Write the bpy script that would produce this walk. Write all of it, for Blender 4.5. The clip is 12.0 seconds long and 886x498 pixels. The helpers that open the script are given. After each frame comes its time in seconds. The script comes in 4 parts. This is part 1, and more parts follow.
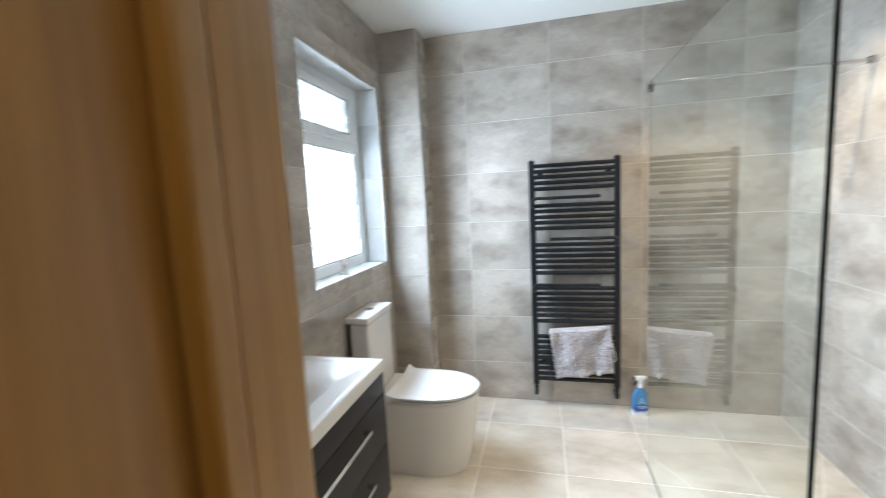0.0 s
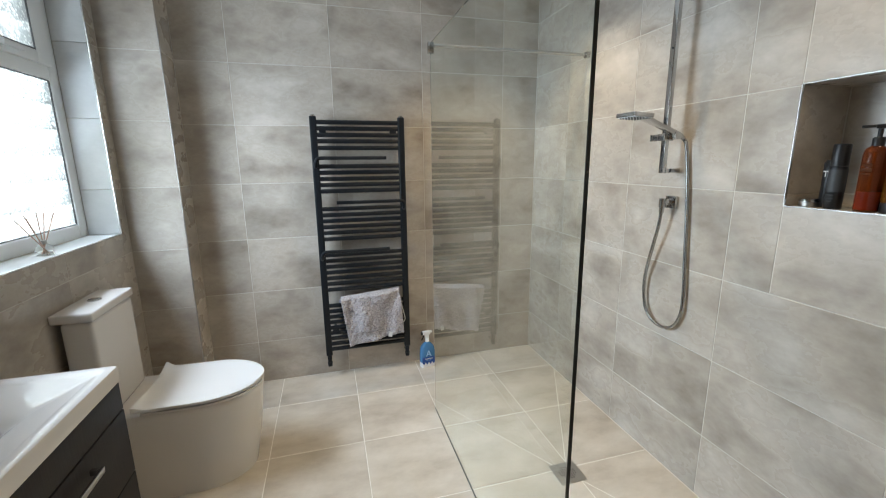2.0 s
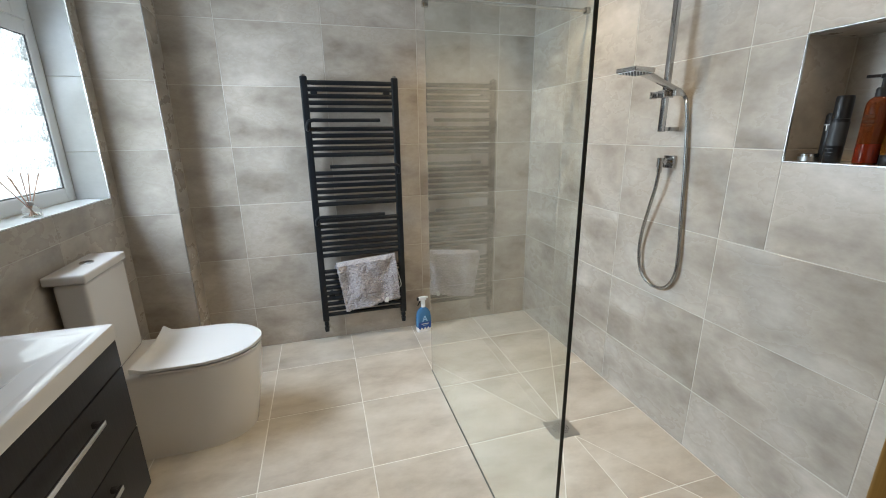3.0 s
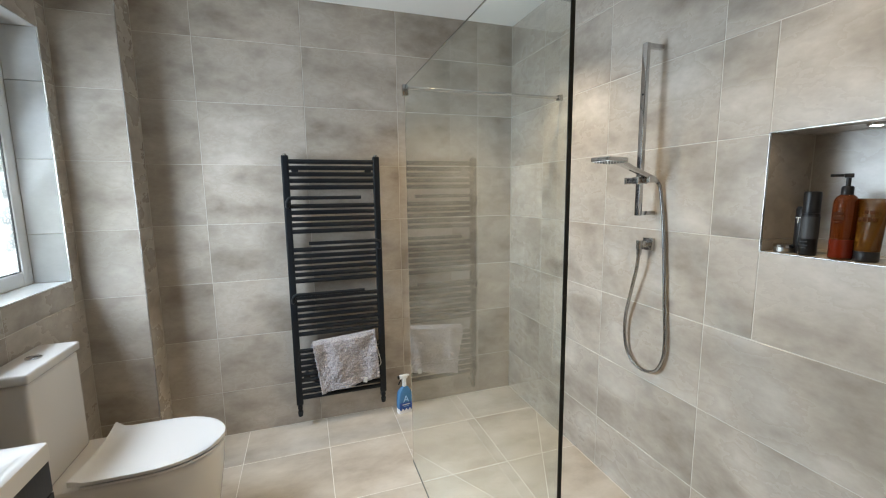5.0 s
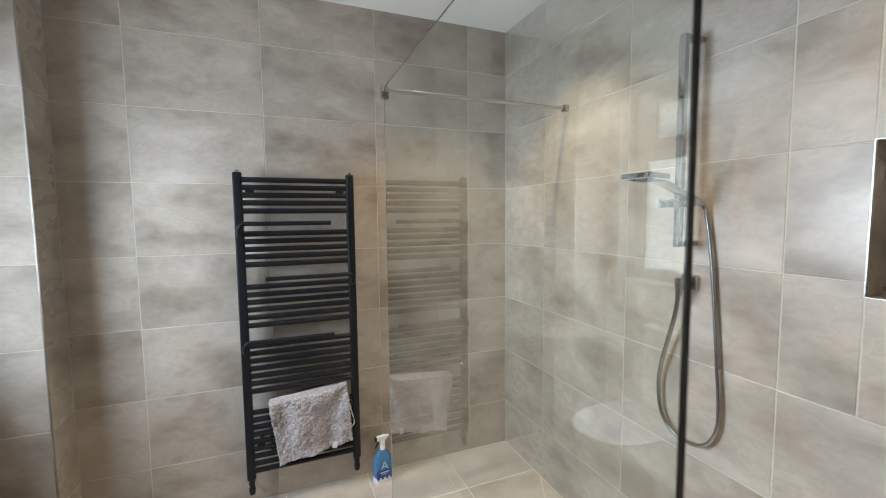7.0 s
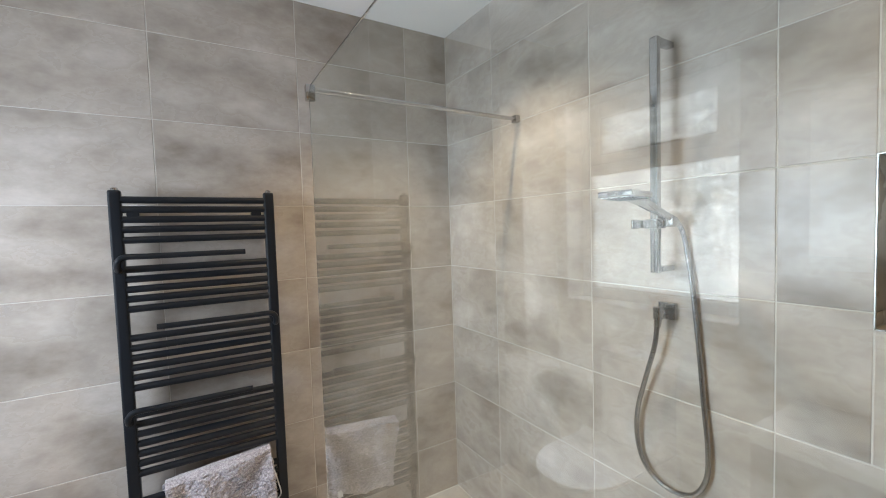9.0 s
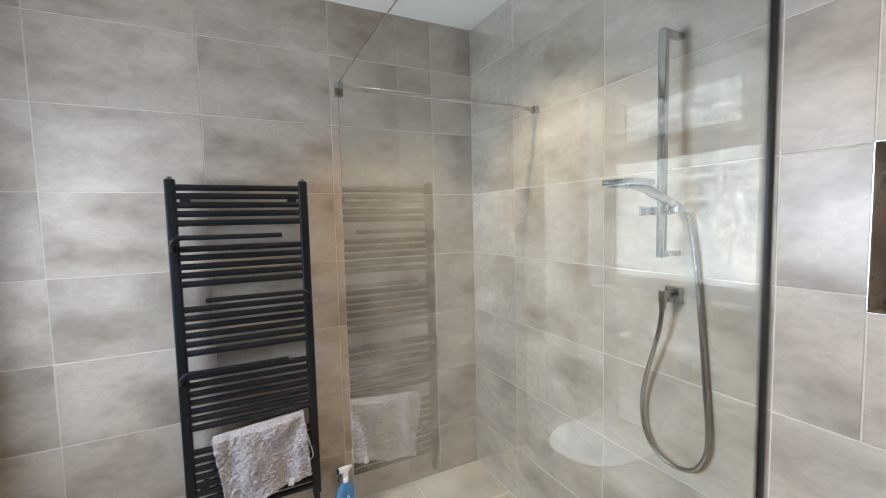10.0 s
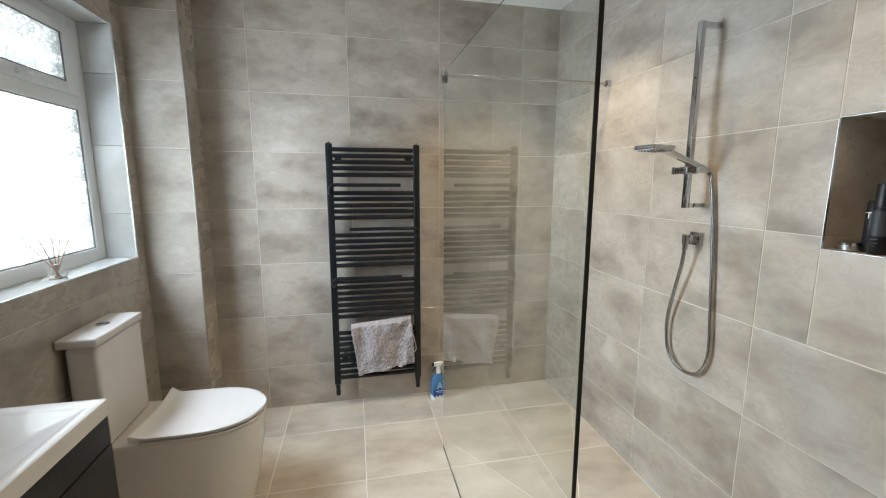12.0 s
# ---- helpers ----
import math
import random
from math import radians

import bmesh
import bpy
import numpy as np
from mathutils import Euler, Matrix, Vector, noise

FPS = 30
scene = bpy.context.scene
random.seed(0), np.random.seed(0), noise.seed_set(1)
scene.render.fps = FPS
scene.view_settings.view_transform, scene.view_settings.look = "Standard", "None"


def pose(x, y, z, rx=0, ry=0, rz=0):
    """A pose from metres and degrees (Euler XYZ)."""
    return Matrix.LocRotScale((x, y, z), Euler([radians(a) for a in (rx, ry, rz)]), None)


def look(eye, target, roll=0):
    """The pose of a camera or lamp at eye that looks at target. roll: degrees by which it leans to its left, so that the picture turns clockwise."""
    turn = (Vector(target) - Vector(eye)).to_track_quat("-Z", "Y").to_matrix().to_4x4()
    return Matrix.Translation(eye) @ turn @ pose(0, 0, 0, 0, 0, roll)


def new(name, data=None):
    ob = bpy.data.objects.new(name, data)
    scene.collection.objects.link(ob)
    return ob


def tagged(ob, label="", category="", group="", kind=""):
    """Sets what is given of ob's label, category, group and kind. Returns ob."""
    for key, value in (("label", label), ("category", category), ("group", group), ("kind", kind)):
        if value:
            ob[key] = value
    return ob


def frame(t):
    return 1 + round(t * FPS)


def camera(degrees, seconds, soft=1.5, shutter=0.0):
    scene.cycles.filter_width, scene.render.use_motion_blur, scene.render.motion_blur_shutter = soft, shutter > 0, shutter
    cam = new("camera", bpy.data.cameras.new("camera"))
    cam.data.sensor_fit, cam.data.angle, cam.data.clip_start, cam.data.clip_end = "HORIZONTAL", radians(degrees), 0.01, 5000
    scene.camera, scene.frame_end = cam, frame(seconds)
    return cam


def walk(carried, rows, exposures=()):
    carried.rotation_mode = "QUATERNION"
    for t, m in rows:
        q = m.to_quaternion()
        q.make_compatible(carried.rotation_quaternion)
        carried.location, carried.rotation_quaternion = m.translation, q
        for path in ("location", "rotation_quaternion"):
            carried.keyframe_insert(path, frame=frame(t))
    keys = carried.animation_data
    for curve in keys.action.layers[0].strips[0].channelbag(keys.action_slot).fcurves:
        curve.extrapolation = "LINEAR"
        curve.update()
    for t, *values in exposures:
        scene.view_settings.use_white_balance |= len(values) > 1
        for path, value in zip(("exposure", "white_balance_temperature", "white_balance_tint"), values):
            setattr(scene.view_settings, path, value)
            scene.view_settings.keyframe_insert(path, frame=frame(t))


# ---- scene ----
cam = camera(94.3, 12.0, soft=1.0, shutter=0.4)
PATH = [
    (0, (-0.033, 0.075, 1.418), (-0.509, 2.003, 1.186), -2.9),
    (0.2, (-0.024, 0.136, 1.439), (-0.273, 2.108, 1.21), -2.8),
    (0.3, (-0.012, 0.175, 1.441), (-0.165, 2.157, 1.217), -2.8),
    (0.4, (-0.026, 0.196, 1.439), (-0.056, 2.184, 1.228), -2.6),
    (0.5, (-0.034, 0.211, 1.439), (0.048, 2.199, 1.233), -2.5),
    (0.6, (-0.027, 0.226, 1.438), (0.14, 2.208, 1.233), -2.3),
    (1, (-0.036, 0.241, 1.434), (0.39, 2.182, 1.203), -1.5),
    (1.5, (-0.04, 0.24, 1.41), (0.472, 2.149, 1.104), -0.8),
    (2, (-0.044, 0.229, 1.375), (0.48, 2.114, 0.96), -0.6),
    (2.5, (-0.049, 0.226, 1.341), (0.482, 2.083, 0.825), -0.6),
    (2.7, (-0.05, 0.226, 1.324), (0.482, 2.075, 0.778), -0.6),
    (4.3, (-0.022, 0.271, 1.365), (0.571, 2.138, 0.96), -0.8),
    (4.5, (-0.013, 0.275, 1.387), (0.59, 2.146, 1.021), -0.8),
    (5, (-0.013, 0.294, 1.425), (0.619, 2.172, 1.151), -0.7),
    (5.5, (-0.005, 0.32, 1.429), (0.633, 2.202, 1.205), -0.6),
    (6, (0.044, 0.413, 1.416), (0.691, 2.295, 1.218), -0.3),
    (6.5, (0.076, 0.507, 1.425), (0.747, 2.382, 1.242), -0.4),
    (7, (0.079, 0.675, 1.428), (0.81, 2.529, 1.269), -0.6),
    (7.5, (0.095, 0.838, 1.455), (0.909, 2.66, 1.327), -1.1),
    (7.7, (0.099, 0.889, 1.461), (0.961, 2.69, 1.349), -1.3),
    (9.3, (0.142, 0.936, 1.468), (1.178, 2.644, 1.365), -1.8),
    (9.5, (0.14, 0.918, 1.459), (1.145, 2.643, 1.346), -1.7),
    (10, (0.139, 0.82, 1.451), (1.025, 2.607, 1.308), -1.4),
    (10.5, (0.121, 0.642, 1.444), (0.869, 2.487, 1.264), -1.2),
    (11, (0.1, 0.498, 1.434), (0.699, 2.394, 1.217), -0.9),
    (11.5, (0.046, 0.378, 1.423), (0.54, 2.298, 1.165), -0.3),
    (12, (0.042, 0.278, 1.411), (0.453, 2.209, 1.097), 0.1),
]
EXPOSURES = [(0.0, 0.13, 6100, 11), (0.5, -0.26, 6200, 11), (1.0, -0.42, 6500, 10), (1.5, -0.5, 6600, 11), (2.5, -0.5, 6500, 11), (4.5, -0.48, 6750, 12), (6.0, -0.48, 6750, 12), (7.5, -0.52, 6750, 16), (9.5, -0.4, 6600, 18), (10.5, -0.38, 6750, 15), (12.0, -0.46, 6800, 12)]
walk(cam, [(t, look(eye, target, roll)) for t, eye, target, roll in PATH], EXPOSURES)

# ---- plan, in metres ----
EAST, NORTH, WEST, SOUTH, CEILING = 1.36, 2.87, -1.045, 0.40, 2.50
ROW_Z = [0.0, 0.272, 0.602, 0.931, 1.261, 1.590, 1.920, 2.249, CEILING]
COL_X = [-1.045, -0.523, 0.0225, 0.568, 1.1135, EAST]
COL_Y = [SOUTH, 0.826, 1.3755, 1.925, 2.4745, NORTH]
FLOOR_X = [WEST, -0.84, -0.393, 0.054, 0.501, 0.948, EAST]
FLOOR_Y = [0.30, 0.758, 1.205, 1.652, 2.099, 2.546, NORTH]
WIN_Y0, WIN_Y1, WIN_Z0, WIN_Z1 = 1.723, 2.608, 1.040, 2.142
WIN_X = -1.185                      # inner face of the window frame
BOX_X, BOX_Y = -0.785, 2.684         # boxed-in pipe column in the corner
NI_Y0, NI_Y1, NI_Z0, NI_Z1, NI_D = 0.62, 1.203, 1.226, 1.594, 0.21
GLASS_X, GLASS_Y0, GLASS_Y1, GLASS_Z = 0.473, 0.976, 2.270, 1.925
DOOR_X0, DOOR_X1, DOOR_Z = -0.26, 0.42, 2.03
DRAIN = (0.916, 1.622)
SPOTS = [(-0.36, 2.09, 9), (0.82, 2.16, 66), (0.82, 0.95, 36)]

# ---- world and light ----
world = bpy.data.worlds.new("sky")
scene.world = world
world.use_nodes = True
wn = world.node_tree
sky = wn.nodes.new("ShaderNodeTexSky")
sky.sky_type, sky.sun_disc, sky.sun_elevation, sky.sun_rotation = "NISHITA", False, radians(42), radians(120)
wn.links.new(sky.outputs[0], wn.nodes["Background"].inputs[0])
wn.nodes["Background"].inputs[1].default_value = 0.1


def lamp(kind, name, m, power, colour, **settings):
    data = bpy.data.lights.new(name, kind)
    data.energy, data.color = power, colour
    for key, value in settings.items():
        setattr(data, key, value)
    ob = new(name, data)
    ob.matrix_world = m
    return ob


WARM = (1.0, 0.76, 0.41)
for sx, sy, power in SPOTS:
    lamp("SPOT", "downlight_lamp", pose(sx, sy, CEILING - 0.012), power, WARM, spot_size=radians(108), spot_blend=0.65, shadow_soft_size=0.013)
lamp("SPOT", "niche_lamp", pose(EAST + 0.09, 0.995, NI_Z1 - 0.012), 0.6, (0.93, 1.0, 0.9), spot_size=radians(84), spot_blend=0.8, shadow_soft_size=0.015)
# daylight of the pale sky and of the garden in the window's two lights, just outside the panes
WY = (WIN_Y0 + WIN_Y1) / 2
DAY, FALL = (0.66, 0.83, 1.0), 26
for name, top, wide, power in [("sky_daylight", 2.056, 0.65, 4.5), ("sky_daylight", 1.953, 0.65, 4.5)] + [("garden_daylight", 1.748 - 0.110 * i, 0.77, 10.2) for i in range(6)]:
    tall = 0.113 / math.cos(radians(FALL))
    lamp("AREA", name, Matrix.Translation((WIN_X - 0.018, WY, top)) @ pose(0, 0, 0, 0, -(90 - FALL), 0) @ pose(-tall / 2, 0, 0), power, DAY, shape="RECTANGLE", size=tall, size_y=wide)
# fill added to brighten the oak door lining; no hall lamp is seen
lamp("AREA", "hall_lamp", pose(0.1, -0.6, 2.40), 2.4, (1.0, 0.86, 0.68), shape="DISK", size=0.3)



# ---- materials ----
def material(name, colour, rough=0.5, metal=0.0, **more):
    m = bpy.data.materials.new(name)
    m.use_nodes = True
    b = m.node_tree.nodes["Principled BSDF"]
    b.inputs["Base Color"].default_value = (*colour, 1)
    b.inputs["Roughness"].default_value = rough
    b.inputs["Metallic"].default_value = metal
    for key, value in more.items():
        b.inputs[key.replace("_", " ")].default_value = value
    return m


def nodes_of(m):
    return m.node_tree.nodes, m.node_tree.links, m.node_tree.nodes["Principled BSDF"]


def coords(m, scale=(1, 1, 1), shifted=0.0):
    """Object coordinates in metres, moved apart from object to object."""
    n, l, b = nodes_of(m)
    tc, mp = n.new("ShaderNodeTexCoord"), n.new("ShaderNodeMapping")
    mp.inputs["Scale"].default_value = scale
    l.new(tc.outputs["Object"], mp.inputs["Vector"])
    if shifted:
        info, mul = n.new("ShaderNodeObjectInfo"), n.new("ShaderNodeMath")
        comb = n.new("ShaderNodeCombineXYZ")
        mul.operation, mul.inputs[1].default_value = "MULTIPLY", shifted
        l.new(info.outputs["Random"], mul.inputs[0])
        for i in range(3):
            l.new(mul.outputs[0], comb.inputs[i])
        l.new(comb.outputs[0], mp.inputs["Location"])
    return mp.outputs[0]


def noise_node(m, vector, scale, detail=5.0, rough=0.55, distortion=0.0):
    n, l, b = nodes_of(m)
    t = n.new("ShaderNodeTexNoise")
    t.inputs["Scale"].default_value, t.inputs["Detail"].default_value = scale, detail
    t.inputs["Roughness"].default_value, t.inputs["Distortion"].default_value = rough, distortion
    l.new(vector, t.inputs["Vector"])
    return t.outputs["Fac"]


def ramp(m, fac, stops):
    n, l, b = nodes_of(m)
    r = n.new("ShaderNodeValToRGB")
    while len(r.color_ramp.elements) < len(stops):
        r.color_ramp.elements.new(0.5)
    for e, (pos, col) in zip(r.color_ramp.elements, stops):
        e.position, e.color = pos, (*col, 1) if len(col) == 3 else col
    l.new(fac, r.inputs[0])
    return r.outputs[0]


def grey(v):
    return (v, v, v)


def bump(m, fac, strength, distance):
    n, l, b = nodes_of(m)
    k = n.new("ShaderNodeBump")
    k.inputs["Strength"].default_value, k.inputs["Distance"].default_value = strength, distance
    l.new(fac, k.inputs["Height"])
    l.new(k.outputs[0], b.inputs["Normal"])


def stone_tile(name, dark, mid, light, gloss_low, gloss_high):
    """Stone-look porcelain: cloudy streaks along the tile's length, each tile cut from another place of the pattern."""
    m = material(name, mid, 0.35)
    n, l, b = nodes_of(m)
    v = coords(m, (3.1, 5.6, 5.4), 37.0)
    wide = noise_node(m, v, 1.05, 8.0, 0.55)
    small = noise_node(m, coords(m, (8.5, 13.0, 13.5), 23.0), 1.3, 8.0, 0.62)
    blend = n.new("ShaderNodeMix")
    blend.inputs["Factor"].default_value = 0.24
    l.new(wide, blend.inputs["A"])
    l.new(small, blend.inputs["B"])
    cloud = blend.outputs["Result"]
    fine = noise_node(m, coords(m, (26, 50, 50), 11.0), 1.6, 4.0, 0.6)
    base = ramp(m, cloud, [(0.27, dark), (0.5, mid), (0.73, light)])
    mix = n.new("ShaderNodeMix")
    mix.data_type, mix.blend_type = "RGBA", "MULTIPLY"
    mix.inputs["Factor"].default_value = 0.28
    l.new(base, mix.inputs["A"])
    l.new(ramp(m, fine, [(0.3, grey(0.84)), (0.7, grey(1.0))]), mix.inputs["B"])
    hue, info, mr = n.new("ShaderNodeHueSaturation"), n.new("ShaderNodeObjectInfo"), n.new("ShaderNodeMapRange")
    mr.inputs["To Min"].default_value, mr.inputs["To Max"].default_value = 0.93, 1.06
    l.new(info.outputs["Random"], mr.inputs["Value"])
    l.new(mr.outputs[0], hue.inputs["Value"])
    l.new(mix.outputs["Result"], hue.inputs["Color"])
    l.new(hue.outputs[0], b.inputs["Base Color"])
    l.new(ramp(m, cloud, [(0.2, grey(gloss_high)), (0.8, grey(gloss_low))]), b.inputs["Roughness"])
    return m


WALL_TILE = stone_tile("wall_tile", (0.195, 0.158, 0.126), (0.402, 0.354, 0.302), (0.600, 0.548, 0.490), 0.22, 0.34)
FLOOR_TILE = stone_tile("floor_tile", (0.365, 0.308, 0.248), (0.535, 0.48, 0.412), (0.67, 0.62, 0.555), 0.32, 0.45)
# pale recess tile; part of its paleness is window light put into the colour
LIT_REVEAL_TILE = stone_tile("lit_reveal_tile", (0.52, 0.525, 0.52), (0.61, 0.615, 0.61), (0.68, 0.685, 0.68), 0.16, 0.24)
FLOOR_GROUT = material("floor_grout", (0.76, 0.73, 0.68), 0.9)
GROUT = material("grout", (0.55, 0.52, 0.47), 0.9)
bump(GROUT, noise_node(GROUT, coords(GROUT), 300), 0.3, 0.001)
PAINT = material("white_ceiling_paint", (0.80, 0.80, 0.78), 0.9)
bump(PAINT, noise_node(PAINT, coords(PAINT), 90, 3), 0.08, 0.002)
HALL_PAINT = material("hall_wall_paint", (0.74, 0.70, 0.63), 0.9)
bump(HALL_PAINT, noise_node(HALL_PAINT, coords(HALL_PAINT), 90, 3), 0.08, 0.002)
UPVC = material("white_upvc", (0.78, 0.80, 0.81), 0.28)
GASKET = material("grey_gasket", (0.10, 0.10, 0.10), 0.6)
CERAMIC = material("white_ceramic", (0.68, 0.655, 0.635), 0.03)
SEAT = material("white_seat_plastic", (0.64, 0.63, 0.625), 0.18)
CHROME = material("chrome", (0.56, 0.56, 0.565), 0.09, 1.0)
STEEL = material("brushed_steel", (0.46, 0.45, 0.43), 0.32, 1.0)
TRIM_STEEL = material("tile_trim_steel", (0.82, 0.82, 0.81), 0.24, 1.0)
BLACK_METAL = material("anthracite_coated_steel", (0.006, 0.008, 0.011), 0.40, Specular_IOR_Level=0.32)
BLACK_PLASTIC = material("black_plastic", (0.01, 0.01, 0.011), 0.3)
DARK_EDGE = material("dark_glass_edge", (0.004, 0.007, 0.006), 0.25)
SEAL = material("grey_seal", (0.12, 0.125, 0.12), 0.5)
MIRROR = material("mirror_silver", (0.86, 0.88, 0.88), 0.02, 1.0)
FROST = material("frosted_mirror_band", (0.50, 0.54, 0.53), 0.5)

GLASS = material("clear_shower_glass", (0.92, 0.965, 0.935), 0.0, Transmission_Weight=1.0, IOR=1.6)
THIN_GLASS = material("clear_bottle_glass", (0.93, 0.94, 0.93), 0.02, Transmission_Weight=1.0, IOR=1.08)
AMBER = material("amber_plastic", (0.17, 0.030, 0.003), 0.06, Transmission_Weight=0.55, IOR=1.45)
AMBER_TUBE = material("golden_amber_tube", (0.15, 0.058, 0.008), 0.08, Transmission_Weight=0.5, IOR=1.45)
PEACH = material("peach_soap", (0.90, 0.36, 0.16), 0.1, Transmission_Weight=0.6, IOR=1.36)
BLUE_LIQUID = material("blue_cleaner_bottle", (0.09, 0.27, 0.53), 0.12, Transmission_Weight=0.3, IOR=1.4)
DEEP_BLUE = material("deep_blue_label", (0.012, 0.07, 0.30), 0.35)
PALE_BLUE = material("pale_blue_print", (0.32, 0.55, 0.80), 0.4)
WHITE_PLASTIC = material("white_plastic", (0.80, 0.81, 0.82), 0.3)
WHITE_PRINT = material("white_print", (0.72, 0.72, 0.70), 0.5)
CAN_GREY = material("dark_grey_can", (0.016, 0.017, 0.019), 0.28, 0.4)
BROWN_PRINT = material("brown_print", (0.055, 0.018, 0.005), 0.8, Specular_IOR_Level=0.15)
CAN_LABEL = material("grey_can_label", (0.030, 0.032, 0.035), 0.55)
REED = material("reed_stick", (0.50, 0.32, 0.25), 0.8)
LAMP_LENS = material("lamp_lens", (1, 1, 1), 0.4, Emission_Color=(1.0, 0.86, 0.68, 1), Emission_Strength=14.0)
NICHE_LENS = material("niche_lamp_lens", (1, 1, 1), 0.4, Emission_Color=(0.95, 1.0, 0.93, 1), Emission_Strength=14.0)

PATTERN_GLASS = material("patterned_window_glass", (0.97, 0.98, 0.98), 0.38, Transmission_Weight=1.0, IOR=1.45)
pn, pl, pb = nodes_of(PATTERN_GLASS)
vor = pn.new("ShaderNodeTexVoronoi")
vor.feature, vor.inputs["Scale"].default_value = "F1", 75.0
pl.new(coords(PATTERN_GLASS), vor.inputs["Vector"])
bump(PATTERN_GLASS, vor.outputs["Distance"], 0.4, 0.004)
blot = noise_node(PATTERN_GLASS, coords(PATTERN_GLASS), 26.0, 3.0)
speck = pn.new("ShaderNodeMath")
speck.operation = "ADD"
pl.new(blot, speck.inputs[0])
pl.new(vor.outputs["Distance"], speck.inputs[1])
pl.new(ramp(PATTERN_GLASS, speck.outputs[0], [(0.5, (0.42, 0.392, 0.335)), (1.0, (0.09, 0.089, 0.080))]), pb.inputs["Base Color"])

CABINET = material("dark_grey_cabinet", (0.022, 0.020, 0.020), 0.5, Specular_IOR_Level=0.22)
cn, cl, cb = nodes_of(CABINET)
grain = noise_node(CABINET, coords(CABINET, (60, 60, 3)), 4.0, 5.0, 0.6)
cl.new(ramp(CABINET, grain, [(0.3, (0.014, 0.012, 0.012)), (0.7, (0.023, 0.020, 0.020))]), cb.inputs["Base Color"])
bump(CABINET, grain, 0.15, 0.001)

OAK = material("varnished_oak", (0.36, 0.18, 0.06), 0.38)
on, ol, ob_ = nodes_of(OAK)
fig = noise_node(OAK, coords(OAK, (22, 22, 0.7)), 2.0, 6.0, 0.6, 0.8)
pore = noise_node(OAK, coords(OAK, (240, 240, 4)), 2.0, 3.0, 0.6)
mixo = on.new("ShaderNodeMix")
mixo.data_type, mixo.blend_type = "RGBA", "MULTIPLY"
mixo.inputs["Factor"].default_value = 0.35
ol.new(ramp(OAK, fig, [(0.25, (0.25, 0.116, 0.020)), (0.5, (0.34, 0.170, 0.032)), (0.8, (0.41, 0.225, 0.052))]), mixo.inputs["A"])
ol.new(ramp(OAK, pore, [(0.35, grey(0.55)), (0.6, grey(1.0))]), mixo.inputs["B"])
ol.new(mixo.outputs["Result"], ob_.inputs["Base Color"])
bump(OAK, pore, 0.12, 0.0008)

TERRY = material("grey_terry_cloth", (0.44, 0.40, 0.41), 0.95, Sheen_Weight=0.4)
tn, tl, tb = nodes_of(TERRY)
loop_n = noise_node(TERRY, coords(TERRY), 150, 3.0, 0.7)
tl.new(ramp(TERRY, loop_n, [(0.3, (0.20, 0.178, 0.186)), (0.55, (0.46, 0.425, 0.44)), (0.75, (0.76, 0.72, 0.735))]), tb.inputs["Base Color"])
bump(TERRY, loop_n, 0.9, 0.006)

HALL_FLOOR = material("hall_carpet", (0.33, 0.29, 0.25), 1.0)
bump(HALL_FLOOR, noise_node(HALL_FLOOR, coords(HALL_FLOOR), 220), 0.6, 0.004)

HOSE = material("chrome_hose", (0.40, 0.40, 0.405), 0.22, 1.0)


# distance outside the window: pale sky above, washed-out garden below
def outdoors():
    m = bpy.data.materials.new("outdoor_distance")
    m.use_nodes = True
    n, l = m.node_tree.nodes, m.node_tree.links
    n.clear()
    out, em, tc, sep = (n.new(k) for k in ("ShaderNodeOutputMaterial", "ShaderNodeEmission", "ShaderNodeTexCoord", "ShaderNodeSeparateXYZ"))
    l.new(tc.outputs["Object"], sep.inputs[0])
    leaf = n.new("ShaderNodeTexNoise")
    leaf.inputs["Scale"].default_value, leaf.inputs["Detail"].default_value = 3.0, 5.0
    l.new(tc.outputs["Object"], leaf.inputs["Vector"])
    green = n.new("ShaderNodeValToRGB")
    green.color_ramp.elements[0].position, green.color_ramp.elements[0].color = 0.42, (0.30, 0.34, 0.27, 1)
    green.color_ramp.elements[1].position, green.color_ramp.elements[1].color = 0.56, (0.93, 0.89, 0.78, 1)
    l.new(leaf.outputs["Fac"], green.inputs[0])
    edge = n.new("ShaderNodeMapRange")
    edge.inputs["From Min"].default_value, edge.inputs["From Max"].default_value = 1.55, 2.3
    l.new(sep.outputs["Z"], edge.inputs["Value"])
    mix = n.new("ShaderNodeMix")
    mix.data_type = "RGBA"
    l.new(edge.outputs[0], mix.inputs["Factor"])
    l.new(green.outputs[0], mix.inputs["A"])
    mix.inputs["B"].default_value = (0.80, 0.90, 1.0, 1)
    l.new(mix.outputs["Result"], em.inputs["Color"])
    em.inputs["Strength"].default_value = 7.0
    l.new(em.outputs[0], out.inputs["Surface"])
    return m


OUTDOORS = outdoors()


# ---- mesh helpers ----
def box(bm, x0, x1, y0, y1, z0, z1, bevel=0.0, steps=2):
    made = bmesh.ops.create_cube(bm, size=1, matrix=Matrix.LocRotScale(((x0 + x1) / 2, (y0 + y1) / 2, (z0 + z1) / 2), None, (abs(x1 - x0), abs(y1 - y0), abs(z1 - z0))))
    if bevel:
        edges = {e for v in made["verts"] for e in v.link_edges}
        bmesh.ops.bevel(bm, geom=list(edges), offset=bevel, segments=steps, affect="EDGES", profile=0.6)
    return bm


def boxed(x0, x1, y0, y1, z0, z1, bevel=0.0, steps=2):
    return box(bmesh.new(), x0, x1, y0, y1, z0, z1, bevel, steps)


